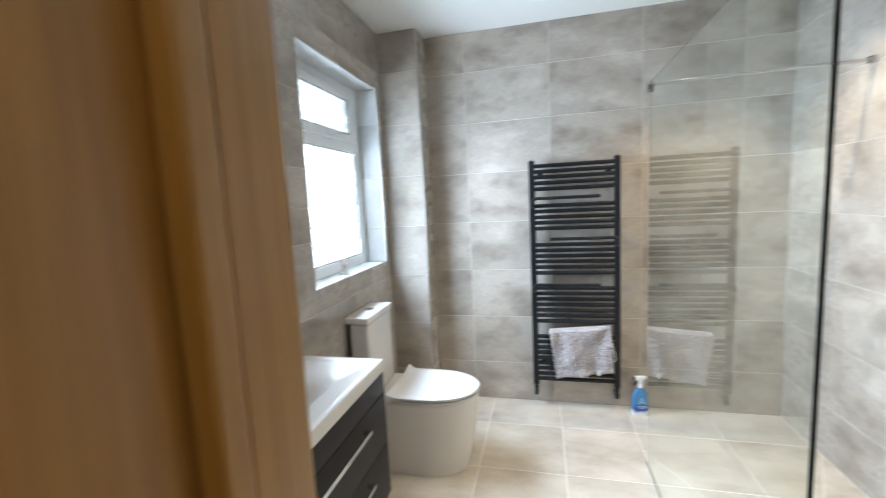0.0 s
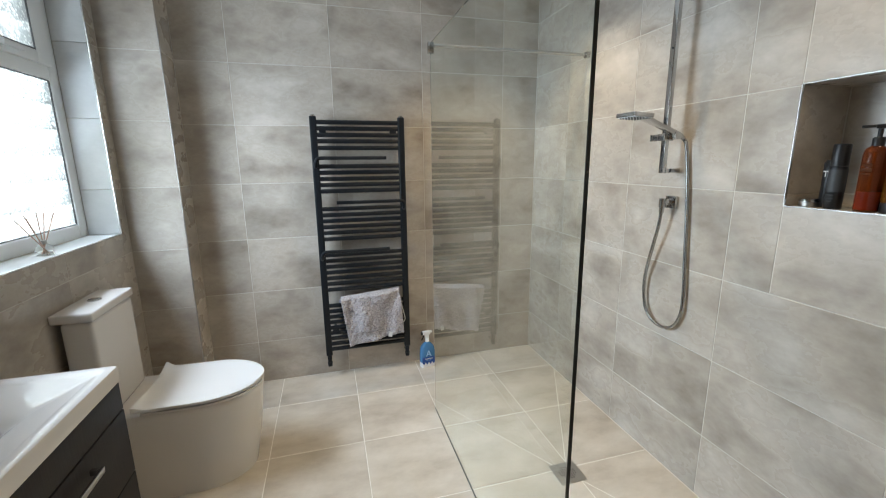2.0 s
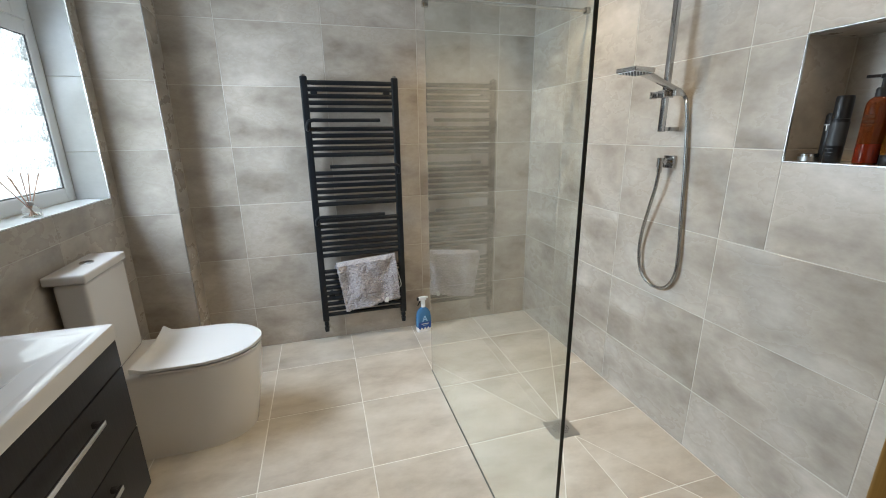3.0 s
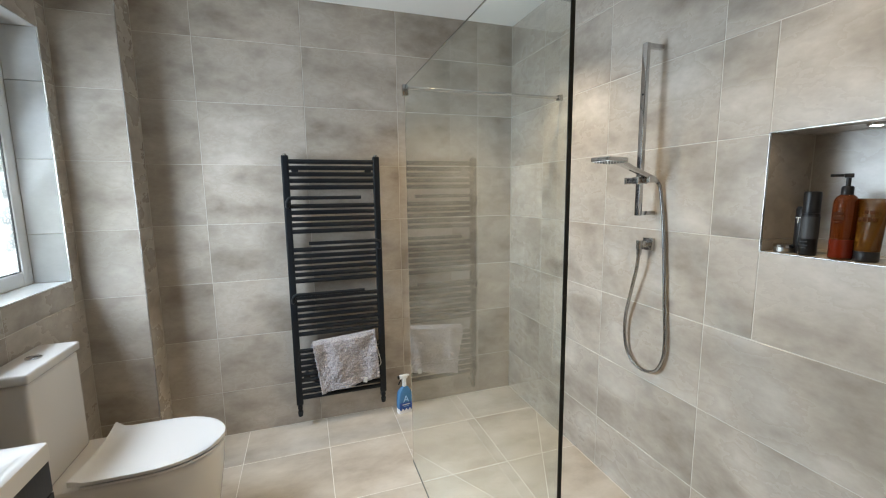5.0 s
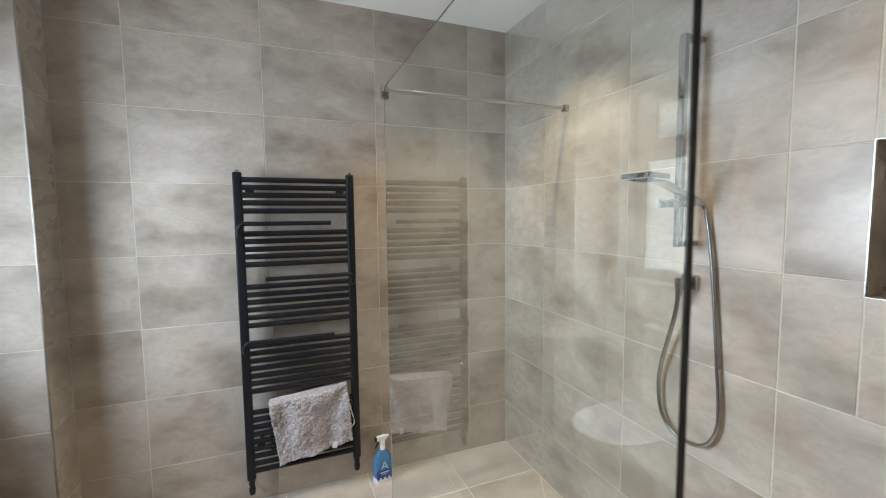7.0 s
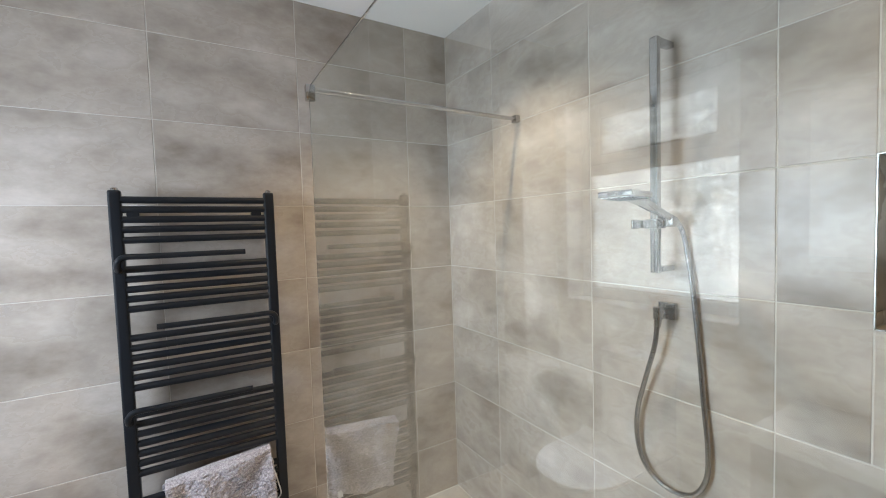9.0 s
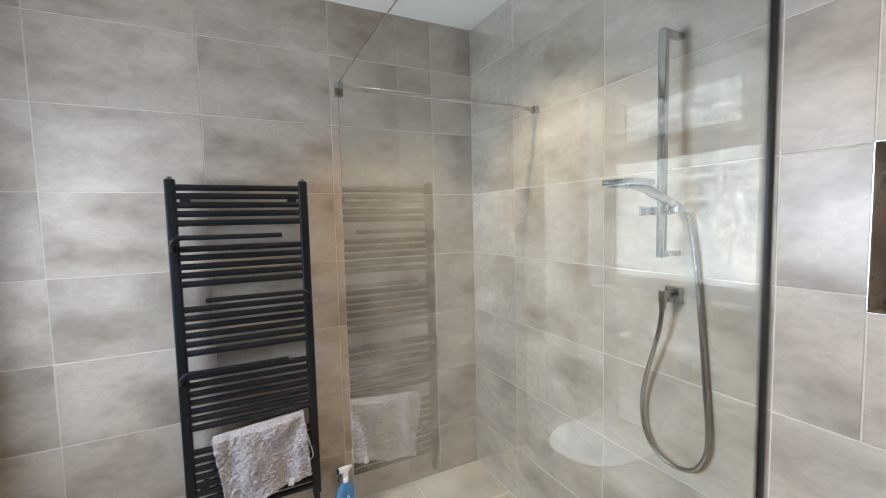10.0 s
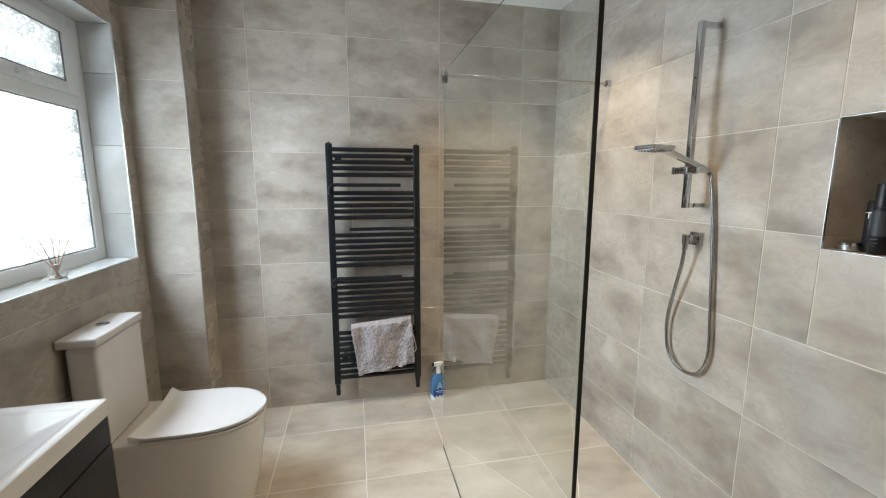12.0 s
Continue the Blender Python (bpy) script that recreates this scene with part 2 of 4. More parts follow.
def rod(bm, a, b, r, sides=12, r2=None):
    a, b = Vector(a), Vector(b)
    turn = (b - a).to_track_quat("Z", "Y").to_matrix().to_4x4()
    bmesh.ops.create_cone(bm, cap_ends=True, segments=sides, radius1=r, radius2=r if r2 is None else r2, depth=(b - a).length,
                          matrix=Matrix.Translation((a + b) / 2) @ turn)
    return bm


def lathe(bm, profile, centre=(0, 0, 0), sides=24, squash=1.0):
    """A turned body: profile is (radius, height) from bottom to top."""
    rings = []
    for r, z in profile:
        rings.append([bm.verts.new((centre[0] + r * math.cos(a), centre[1] + squash * r * math.sin(a), centre[2] + z))
                      for a in (2 * math.pi * i / sides for i in range(sides))])
    for lo, hi in zip(rings, rings[1:]):
        for i in range(sides):
            bm.faces.new((lo[i], lo[(i + 1) % sides], hi[(i + 1) % sides], hi[i]))
    bm.faces.new(rings[0][::-1]), bm.faces.new(rings[-1])
    return bm


def spline(points, per=8):
    """A smooth line through the points."""
    pts = [Vector(p) for p in points]
    pts = [2 * pts[0] - pts[1], *pts, 2 * pts[-1] - pts[-2]]
    line = []
    for a, b, c, d in zip(pts, pts[1:], pts[2:], pts[3:]):
        for i in range(per):
            t = i / per
            line.append(0.5 * (2 * b + (c - a) * t + (2 * a - 5 * b + 4 * c - d) * t * t + (3 * b - a - 3 * c + d) * t ** 3))
    return line + [pts[-2]]


def tube(bm, line, r, sides=10, ribs=0.0):
    rings, side = [], None
    for i, p in enumerate(line):
        ahead = (line[min(i + 1, len(line) - 1)] - line[max(i - 1, 0)]).normalized()
        side = (side or ahead.orthogonal()).normalized()
        side = (side - ahead * side.dot(ahead)).normalized()
        up = ahead.cross(side)
        rr = r * (1 + (ribs if i % 2 else 0))
        rings.append([bm.verts.new(p + rr * (math.cos(a) * side + math.sin(a) * up)) for a in (2 * math.pi * k / sides for k in range(sides))])
    for lo, hi in zip(rings, rings[1:]):
        for k in range(sides):
            bm.faces.new((lo[k], lo[(k + 1) % sides], hi[(k + 1) % sides], hi[k]))
    bm.faces.new(rings[0][::-1]), bm.faces.new(rings[-1])
    return bm


def outline_solid(bm, outline, levels, cap=True):
    """A body whose level outlines are made by outline(level) -> list of (x, y), at the heights levels."""
    rings = [[bm.verts.new((x, y, z)) for x, y in outline(k)] for k, z in levels]
    count = len(rings[0])
    for lo, hi in zip(rings, rings[1:]):
        for i in range(count):
            bm.faces.new((lo[i], lo[(i + 1) % count], hi[(i + 1) % count], hi[i]))
    if cap:
        bm.faces.new(rings[0][::-1]), bm.faces.new(rings[-1])
    return bm


def mesh_of(name, bm, mat, smooth=40):
    bmesh.ops.recalc_face_normals(bm, faces=bm.faces)
    for f in bm.faces:
        f.smooth = bool(smooth)
    if smooth:
        for e in bm.edges:
            if len(e.link_faces) == 2 and e.calc_face_angle(0) > radians(smooth):
                e.smooth = False
    me = bpy.data.meshes.new(name)
    bm.to_mesh(me)
    bm.free()
    me.materials.append(mat)
    return me


def part(name, bm, mat, parent, label="", smooth=40):
    ob = new(name, mesh_of(name, bm, mat, smooth))
    ob.parent = parent
    return tagged(ob, label)


def thing(name, label, category, at=(0, 0, 0), group="", turn=0):
    ob = new(name)
    ob.empty_display_size = 0.05
    ob.matrix_basis = pose(*at, 0, 0, turn)
    return tagged(ob, label, category, group)


def structure(name, bm, mat, label, smooth=0):
    return tagged(new(name, mesh_of(name, bm, mat, smooth)), label, kind="structure")


# ---- walls, floor, ceiling (faces set back a little behind the tiles) ----
BACK = 0.0012
T = 0.20
floor = structure("floor", boxed(WEST - T, EAST + T, 0.30, NORTH + T, -0.15, -BACK), FLOOR_GROUT, "pale grouted bathroom floor of beige stone-look tiles")
structure("floor_hall", boxed(-1.2, 1.4, -1.6, 0.30, -0.15, -BACK), HALL_FLOOR, "beige hall carpet outside the bathroom door")
structure("ceiling", boxed(WEST - T, EAST + T, SOUTH - 0.12, NORTH + T, CEILING, CEILING + 0.12), PAINT, "flat white painted ceiling")
structure("ceiling_hall", boxed(-1.2, 1.4, -1.6, SOUTH - 0.12, CEILING, CEILING + 0.12), PAINT, "flat white painted hall ceiling")
wall_north = structure("wall_north", boxed(WEST - T, EAST + T, NORTH + BACK, NORTH + T, 0, CEILING), GROUT, "wall of large grey-beige stone-look tiles")
b = bmesh.new()
e0, e1 = EAST + BACK, EAST + 0.34
box(b, e0, e1, SOUTH - 0.12, NORTH + BACK, 0, NI_Z0 - 0.002)
box(b, e0, e1, SOUTH - 0.12, NORTH + BACK, NI_Z1 + 0.002, CEILING)
box(b, e0, e1, SOUTH - 0.12, NI_Y0 - 0.002, NI_Z0 - 0.002, NI_Z1 + 0.002)
box(b, e0, e1, NI_Y1 + 0.002, NORTH + BACK, NI_Z0 - 0.002, NI_Z1 + 0.002)
box(b, EAST + NI_D + BACK, e1, NI_Y0 - 0.002, NI_Y1 + 0.002, NI_Z0 - 0.002, NI_Z1 + 0.002)
wall_east = structure("wall_east", b, GROUT, "tiled shower wall with a recessed niche")
b = bmesh.new()
w0, w1 = WEST - T, WEST - BACK
box(b, w0, w1, SOUTH - 0.12, NORTH + BACK, 0, WIN_Z0 - 0.01)
box(b, w0, w1, SOUTH - 0.12, NORTH + BACK, WIN_Z1 + 0.01, CEILING)
box(b, w0, w1, SOUTH - 0.12, WIN_Y0 - 0.01, WIN_Z0 - 0.01, WIN_Z1 + 0.01)
box(b, w0, w1, WIN_Y1 + 0.01, NORTH + BACK, WIN_Z0 - 0.01, WIN_Z1 + 0.01)
wall_west = structure("wall_west", b, GROUT, "tiled outer wall with a deep window recess")
column = structure("wall_box", boxed(WEST - BACK, BOX_X - BACK, BOX_Y + BACK, NORTH + BACK, 0, CEILING), GROUT, "tiled boxed-in pipe column in the corner")
b = bmesh.new()
box(b, WEST - T, DOOR_X0 - 0.05, SOUTH - 0.12, SOUTH - BACK, 0, CEILING)
box(b, DOOR_X1 + 0.05, EAST + T, SOUTH - 0.12, SOUTH - BACK, 0, CEILING)
box(b, DOOR_X0 - 0.05, DOOR_X1 + 0.05, SOUTH - 0.12, SOUTH - BACK, DOOR_Z + 0.03, CEILING)
wall_south = structure("wall_south", b, HALL_PAINT, "wall with the bathroom doorway")
b = bmesh.new()
box(b, -1.3, -1.2, -1.6, SOUTH - 0.12, 0, CEILING)
box(b, 1.4, 1.5, -1.6, SOUTH - 0.12, 0, CEILING)
box(b, -1.3, 1.5, -1.7, -1.6, 0, CEILING)
structure("wall_hall", b, HALL_PAINT, "plain cream hall walls")

# ---- door lining ----
LIN_Y0, LIN_Y1 = 0.262, 0.418
door = tagged(new("door_1"), "oak door lining of an open doorway with planted stops", kind="structure")
for x0, x1, s in ((DOOR_X0 - 0.05, DOOR_X0 - 0.026, 1), (DOOR_X1 + 0.026, DOOR_X1 + 0.05, -1)):
    part("jamb", boxed(x0, x1, LIN_Y0 - 0.14, LIN_Y1, 0, DOOR_Z + 0.012, 0.002), OAK, door)
    xs = (x1, x1 + 0.026) if s > 0 else (x0 - 0.026, x0)
    part("door_stop", boxed(*xs, 0.304, 0.336, 0, DOOR_Z, 0.006, 3), OAK, door)
    xs = (x1, x1 + 0.023) if s > 0 else (x0 - 0.023, x0)
    part("door_stop", boxed(*xs, 0.3365, LIN_Y1, 0, DOOR_Z, 0.003, 3), OAK, door)
part("head", boxed(DOOR_X0 - 0.05, DOOR_X1 + 0.05, LIN_Y0 - 0.14, LIN_Y1, DOOR_Z + 0.012, DOOR_Z + 0.03, 0.002), OAK, door)
for x0, x1 in ((DOOR_X0 - 0.115, DOOR_X0 - 0.05), (DOOR_X1 + 0.05, DOOR_X1 + 0.115)):
    part("architrave", boxed(x0, x1, LIN_Y1 - 0.016, LIN_Y1 + 0.002, 0, DOOR_Z + 0.09, 0.006, 3), OAK, door)
part("architrave", boxed(DOOR_X0 - 0.05, DOOR_X1 + 0.05, LIN_Y1 - 0.016, LIN_Y1 + 0.002, DOOR_Z + 0.03, DOOR_Z + 0.09, 0.006, 3), OAK, door)

# ---- window ----
window = tagged(new("window_1"), "white uPVC window with patterned obscure glass and a top-hung fanlight", kind="structure")
F, FD, SASH = 0.062, 0.07, 0.09
TR0, TR1 = 1.742, 1.845
fx0, fx1 = WIN_X - FD, WIN_X


def bar(name, y0, y1, z0, z1, x0=fx0, x1=fx1, mat=UPVC, bevel=0.006, parent=window):
    return part(name, boxed(x0, x1, y0, y1, z0, z1, bevel, 3), mat, parent)


bar("window_frame", WIN_Y0 - 0.005, WIN_Y0 + F, WIN_Z0, WIN_Z1)
bar("window_frame", WIN_Y1 - F, WIN_Y1 + 0.005, WIN_Z0, WIN_Z1)
bar("window_frame", WIN_Y0 + F, WIN_Y1 - F, WIN_Z0, WIN_Z0 + F)
bar("window_frame", WIN_Y0 + F, WIN_Y1 - F, WIN_Z1 - F, WIN_Z1)
bar("transom", WIN_Y0 + F, WIN_Y1 - F, TR0, TR1 - 0.03)
# fanlight sash, a little proud of the frame
sy0, sy1, sz0, sz1 = WIN_Y0 + F - 0.012, WIN_Y1 - F + 0.012, TR1 - 0.045, WIN_Z1 - F + 0.018
for y0, y1, z0, z1 in ((sy0, sy0 + SASH, sz0, sz1), (sy1 - SASH, sy1, sz0, sz1), (sy0 + SASH, sy1 - SASH, sz0, sz0 + 0.05), (sy0 + SASH, sy1 - SASH, sz1 - 0.045, sz1)):
    bar("sash", y0, y1, z0, z1, fx0 + 0.02, fx1 + 0.012)
for y0, y1, z0, z1 in ((WIN_Y0 + F, WIN_Y1 - F, WIN_Z0 + F, TR0), (sy0 + SASH, sy1 - SASH, sz0 + 0.05, sz1 - 0.045)):
    front = WIN_X + (0.004 if z0 > TR0 else -0.010)
    pane = bar("pane", y0 - 0.006, y1 + 0.006, z0 - 0.006, z1 + 0.006, front - 0.005, front, PATTERN_GLASS, 0)
    pane.visible_shadow = False
    g = 0.004
    for q in ((y0, y0 + g, z0, z1), (y1 - g, y1, z0, z1), (y0 + g, y1 - g, z0, z0 + g), (y0 + g, y1 - g, z1 - g, z1)):
        bar("gasket", *q, front + 0.0005, front + 0.006, GASKET, 0)
hy = (WIN_Y0 + WIN_Y1) / 2 + 0.06
b = boxed(fx1 + 0.012, fx1 + 0.024, hy - 0.05, hy + 0.03, sz0 + 0.012, sz0 + 0.034, 0.004)
rod(b, (fx1 + 0.02, hy, sz0 + 0.023), (fx1 + 0.045, hy, sz0 + 0.023), 0.009)
box(b, fx1 + 0.034, fx1 + 0.05, hy - 0.012, hy + 0.105, sz0 + 0.013, sz0 + 0.033, 0.006)
part("window_handle", b, UPVC, window)
structure("backdrop", boxed(-1.95, -1.92, 0.4, 3.9, 0.0, 3.3), OUTDOORS, "overcast sky and pale garden outside the window")


# ---- tiles: every tile is a piece with a worn arris ----
tile_meshes = {}


def tile_mesh(w, h, mat, depth=0.008):
    key = (round(w, 3), round(h, 3), mat.name)
    if key not in tile_meshes:
        c = 0.0012
        v = [(sx * (w / 2 - i), -d, sz * (h / 2 - i)) for d, i in ((0, c), (-c, 0), (-depth, 0)) for sx, sz in ((-1, -1), (1, -1), (1, 1), (-1, 1))]
        f = [(0, 1, 2, 3)]
        for k in (0, 4):
            for j in range(4):
                f.append((k + j, k + 4 + j, k + 4 + (j + 1) % 4, k + (j + 1) % 4))
        me = bpy.data.meshes.new("tile")
        me.from_pydata(v, [], f)
        me.materials.append(mat)
        me.validate()
        bmm = bmesh.new()
        bmm.from_mesh(me)
        bmesh.ops.recalc_face_normals(bmm, faces=bmm.faces)
        if sum(fc.normal.y * fc.calc_area() for fc in bmm.faces) > 0:
            bmesh.ops.reverse_faces(bmm, faces=bmm.faces)
        bmm.to_mesh(me)
        bmm.free()
        tile_meshes[key] = me
    return tile_meshes[key]


def pieces(u0, u1, v0, v1, hole):
    """The rectangle less a rectangular hole, as up to four rectangles."""
    if not hole or u1 <= hole[0] or u0 >= hole[1] or v1 <= hole[2] or v0 >= hole[3]:
        return [(u0, u1, v0, v1)]
    a, b_, c, d = hole
    out = []
    if u0 < a:
        out.append((u0, a, v0, v1))
    if u1 > b_:
        out.append((b_, u1, v0, v1))
    m0, m1 = max(u0, a), min(u1, b_)
    if v0 < c:
        out.append((m0, m1, v0, c))
    if v1 > d:
        out.append((m0, m1, d, v1))
    return out


def lay(parent, place, us, vs, hole=None, joint=0.003, mat=WALL_TILE):
    """Tiles between the joint lines us (along the wall) and vs (up). place(u, v) gives a tile's pose."""
    for u0, u1 in zip(us, us[1:]):
        for v0, v1 in zip(vs, vs[1:]):
            for a, b_, c, d in pieces(u0, u1, v0, v1, hole):
                if b_ - a > 0.008 and d - c > 0.008:
                    ob = new("tile", tile_mesh(b_ - a - joint, d - c - joint, mat))
                    ob.parent = parent
                    ob.matrix_basis = place((a + b_) / 2, (c + d) / 2)


def lay_all():
    cols = [BOX_X, *[x for x in COL_X if x > BOX_X]]
    lay(wall_north, lambda u, v: pose(u, NORTH, v), cols, ROW_Z)
    lay(wall_east, lambda u, v: pose(EAST, u, v, 0, 0, -90), COL_Y, ROW_Z, (NI_Y0, NI_Y1, NI_Z0, NI_Z1))
    wy = [SOUTH, 0.49, 1.036, 1.582, 2.128, BOX_Y]
    lay(wall_west, lambda u, v: pose(WEST, u, v, 0, 0, 90), wy, ROW_Z, (WIN_Y0, WIN_Y1, WIN_Z0, WIN_Z1))
    lay(column, lambda u, v: pose(u, BOX_Y, v), [WEST, BOX_X], ROW_Z)
    lay(column, lambda u, v: pose(BOX_X, u, v, 0, 0, 90), [BOX_Y + 0.004, NORTH], ROW_Z)
    # tiled window recess: sill, head and two cheeks, in the tile colour lightened for daylight
    depth = WEST - WIN_X
    xm = (WEST + WIN_X) / 2
    lay(wall_west, lambda u, v: pose(xm, WIN_Y1, v, 0, 0, 0), [-depth / 2, depth / 2], [WIN_Z0, 1.261, 1.59, 1.92, WIN_Z1], mat=LIT_REVEAL_TILE)
    lay(wall_west, lambda u, v: pose(xm, WIN_Y0, v, 0, 0, 180), [-depth / 2, depth / 2], [WIN_Z0, 1.261, 1.59, 1.92, WIN_Z1], mat=LIT_REVEAL_TILE)
    lay(wall_west, lambda u, v: pose(xm, u, WIN_Z0, -90, 0, 90), [WIN_Y0, 2.128, WIN_Y1], [-depth / 2, depth / 2], mat=LIT_REVEAL_TILE)
    lay(wall_west, lambda u, v: pose(xm, u, WIN_Z1, 90, 0, 90), [WIN_Y0, 2.128, WIN_Y1], [-depth / 2, depth / 2], mat=LIT_REVEAL_TILE)
    # tiled niche: back, floor, head and two cheeks
    nm = EAST + NI_D / 2
    lay(wall_east, lambda u, v: pose(EAST + NI_D, u, v, 0, 0, -90), [NI_Y0, 0.826, NI_Y1], [NI_Z0, 1.261, NI_Z1])
    lay(wall_east, lambda u, v: pose(nm, NI_Y1, v), [-NI_D / 2, NI_D / 2], [NI_Z0, 1.261, NI_Z1])
    lay(wall_east, lambda u, v: pose(nm, NI_Y0, v, 0, 0, 180), [-NI_D / 2, NI_D / 2], [NI_Z0, 1.261, NI_Z1])
    lay(wall_east, lambda u, v: pose(nm, u, NI_Z0, -90, 0, 90), [NI_Y0, 0.826, NI_Y1], [-NI_D / 2, NI_D / 2])
    lay(wall_east, lambda u, v: pose(nm, u, NI_Z1, 90, 0, 90), [NI_Y0, 0.826, NI_Y1], [-NI_D / 2, NI_D / 2])
    lay(wall_south, lambda u, v: pose(u, SOUTH, v, 0, 0, 180), [WEST, -0.523, 0.0225, 0.568, 1.1135, EAST], ROW_Z, (DOOR_X0 - 0.05, DOOR_X1 + 0.05, -1, DOOR_Z + 0.03))


def clip(poly, a, b_, keep):
    """Cuts a polygon along the line a-b and keeps one side."""
    def s(p):
        return keep * ((b_[0] - a[0]) * (p[1] - a[1]) - (b_[1] - a[1]) * (p[0] - a[0]))
    out = []
    for p, q in zip(poly, poly[1:] + poly[:1]):
        sp, sq = s(p), s(q)
        if sp >= 0:
            out.append(p)
        if sp * sq < 0:
            k = sp / (sp - sq)
            out.append((p[0] + k * (q[0] - p[0]), p[1] + k * (q[1] - p[1])))
    return out


def floor_tile(poly, joint=0.0022):
    area = sum(p[0] * q[1] - q[0] * p[1] for p, q in zip(poly, poly[1:] + poly[:1])) / 2
    if abs(area) < 0.0008:
        return
    if area < 0:
        poly = poly[::-1]
    inner = poly
    for p, q in zip(poly, poly[1:] + poly[:1]):
        d = math.hypot(q[0] - p[0], q[1] - p[1])
        if d > 1e-5:
            nx, ny = -(q[1] - p[1]) / d * joint, (q[0] - p[0]) / d * joint
            inner = clip(inner, (p[0] + nx, p[1] + ny), (q[0] + nx, q[1] + ny), 1)
    if len(inner) < 3:
        return
    cx, cy = sum(p[0] for p in inner) / len(inner), sum(p[1] for p in inner) / len(inner)
    bm = bmesh.new()
    rings = []
    for z, k in ((-0.012, 1), (-0.0012, 1), (0, 0.994)):
        rings.append([bm.verts.new(((x - cx) * k, (y - cy) * k, z)) for x, y in inner])
    for lo, hi in zip(rings, rings[1:]):
        for i in range(len(inner)):
            bm.faces.new((lo[i], lo[(i + 1) % len(inner)], hi[(i + 1) % len(inner)], hi[i]))
    bm.faces.new(rings[-1])
    ob = new("tile", mesh_of("floor_tile", bm, FLOOR_TILE, 0))
    ob.parent = floor
    ob.location = (cx, cy, 0)


def lay_floor():
    corners = [(EAST, 2.49), (0.501, 2.34), (0.501, 0.88), (EAST, 0.90)]
    for x0, x1 in zip(FLOOR_X, FLOOR_X[1:]):
        for y0, y1 in zip(FLOOR_Y, FLOOR_Y[1:]):
            if y1 < 2.2:      # the tray's outer joint runs under the glass
                x0, x1 = (0.475 if abs(x - 0.501) < 0.001 else x for x in (x0, x1))
            cell = [(x0, y0), (x1, y0), (x1, y1), (x0, y1)]
            if x0 < 0.47 or y1 < 0.9 or y0 > 2.5:
                floor_tile(cell)
                continue
            for a, b_ in zip(corners, corners[1:] + corners[:1]):
                floor_tile(clip(clip(cell, DRAIN, a, 1), DRAIN, b_, -1))


# ---- shower screen ----
def shower_screen():
    s = thing("shower_screen", "frameless clear glass walk-in shower panel with chrome brace bar", "shower screen")
    pane = part("pane", boxed(GLASS_X - 0.004, GLASS_X + 0.004, GLASS_Y0 + 0.003, GLASS_Y1, 0.004, GLASS_Z - 0.003), GLASS, s, "", 0)
    pane.visible_shadow = False
    part("edge", boxed(GLASS_X - 0.0045, GLASS_X + 0.0045, GLASS_Y0, GLASS_Y0 + 0.0025, 0.004, GLASS_Z), DARK_EDGE, s, "dark polished glass edge", 0)
    part("edge", boxed(GLASS_X - 0.004, GLASS_X + 0.004, GLASS_Y0 + 0.003, GLASS_Y1, GLASS_Z - 0.0025, GLASS_Z), DARK_EDGE, s, "dark polished glass edge", 0)
    part("channel", boxed(GLASS_X - 0.006, GLASS_X + 0.006, GLASS_Y0, GLASS_Y1, 0, 0.0035), SEAL, s, "grey floor seal")
    y, z = GLASS_Y1 - 0.012, 1.912
    b_ = boxed(GLASS_X - 0.018, GLASS_X + 0.016, y - 0.011, y + 0.011, z - 0.035, z + 0.014, 0.003)
    part("clamp", b_, CHROME, s, "chrome glass clamp")
    ye, ze = y + 0.040, z + 0.014
    ym, zm = y + 0.40 * (ye - y), z + 0.40 * (ze - z)
    b_ = rod(bmesh.new(), (GLASS_X + 0.015, y, z), (0.80, ym, zm), 0.0095, 16)
    rod(b_, (0.80, ym, zm), (EAST - 0.01, ye, ze), 0.008, 16)
    rod(b_, (0.795, ym, zm), (0.805, ym, zm), 0.0105, 16)
    part("brace_bar", b_, CHROME, s, "chrome telescopic brace bar")
    part("wall_flange", boxed(EAST - 0.024, EAST - 0.0005, ye - 0.015, ye + 0.015, ze - 0.015, ze + 0.015, 0.003), CHROME, s)


shower_screen()


# ---- ceiling lamps ----
def downlight(x, y, z, r, lens, label, group):
    d = thing("downlight", label, "ceiling light", (x, y, z), group)
    ring = lathe(bmesh.new(), [(r * 0.72, -0.001), (r * 0.72, -0.006), (r, -0.006), (r + 0.002, -0.003), (r + 0.002, 0.0005)], sides=28)
    part("trim_ring", ring, WHITE_PLASTIC if r > 0.03 else CHROME, d)
    part("lens", lathe(bmesh.new(), [(r * 0.7, -0.0075), (r * 0.7, -0.0065)], sides=24), lens, d, "glowing lens")
    return d


for sx, sy, power in SPOTS:
    downlight(sx, sy, CEILING, 0.042, LAMP_LENS, "lit recessed white round ceiling downlight", "ceiling downlights")
downlight(EAST + 0.09, 0.995, NI_Z1, 0.018, NICHE_LENS, "small lit chrome downlight in the niche head", "")
# made-up fitting around the hall fill, unseen behind the camera
hall = thing("hall_fill_fitting", "made-up round white flush hall ceiling lamp, out of view", "ceiling light", (0.1, -0.6, CEILING))
part("base", lathe(bmesh.new(), [(0.16, -0.03), (0.16, 0.0)], sides=32), WHITE_PLASTIC, hall)
part("diffuser", lathe(bmesh.new(), [(0.08, -0.085), (0.13, -0.07), (0.15, -0.045), (0.152, -0.031)], sides=32), LAMP_LENS, hall)


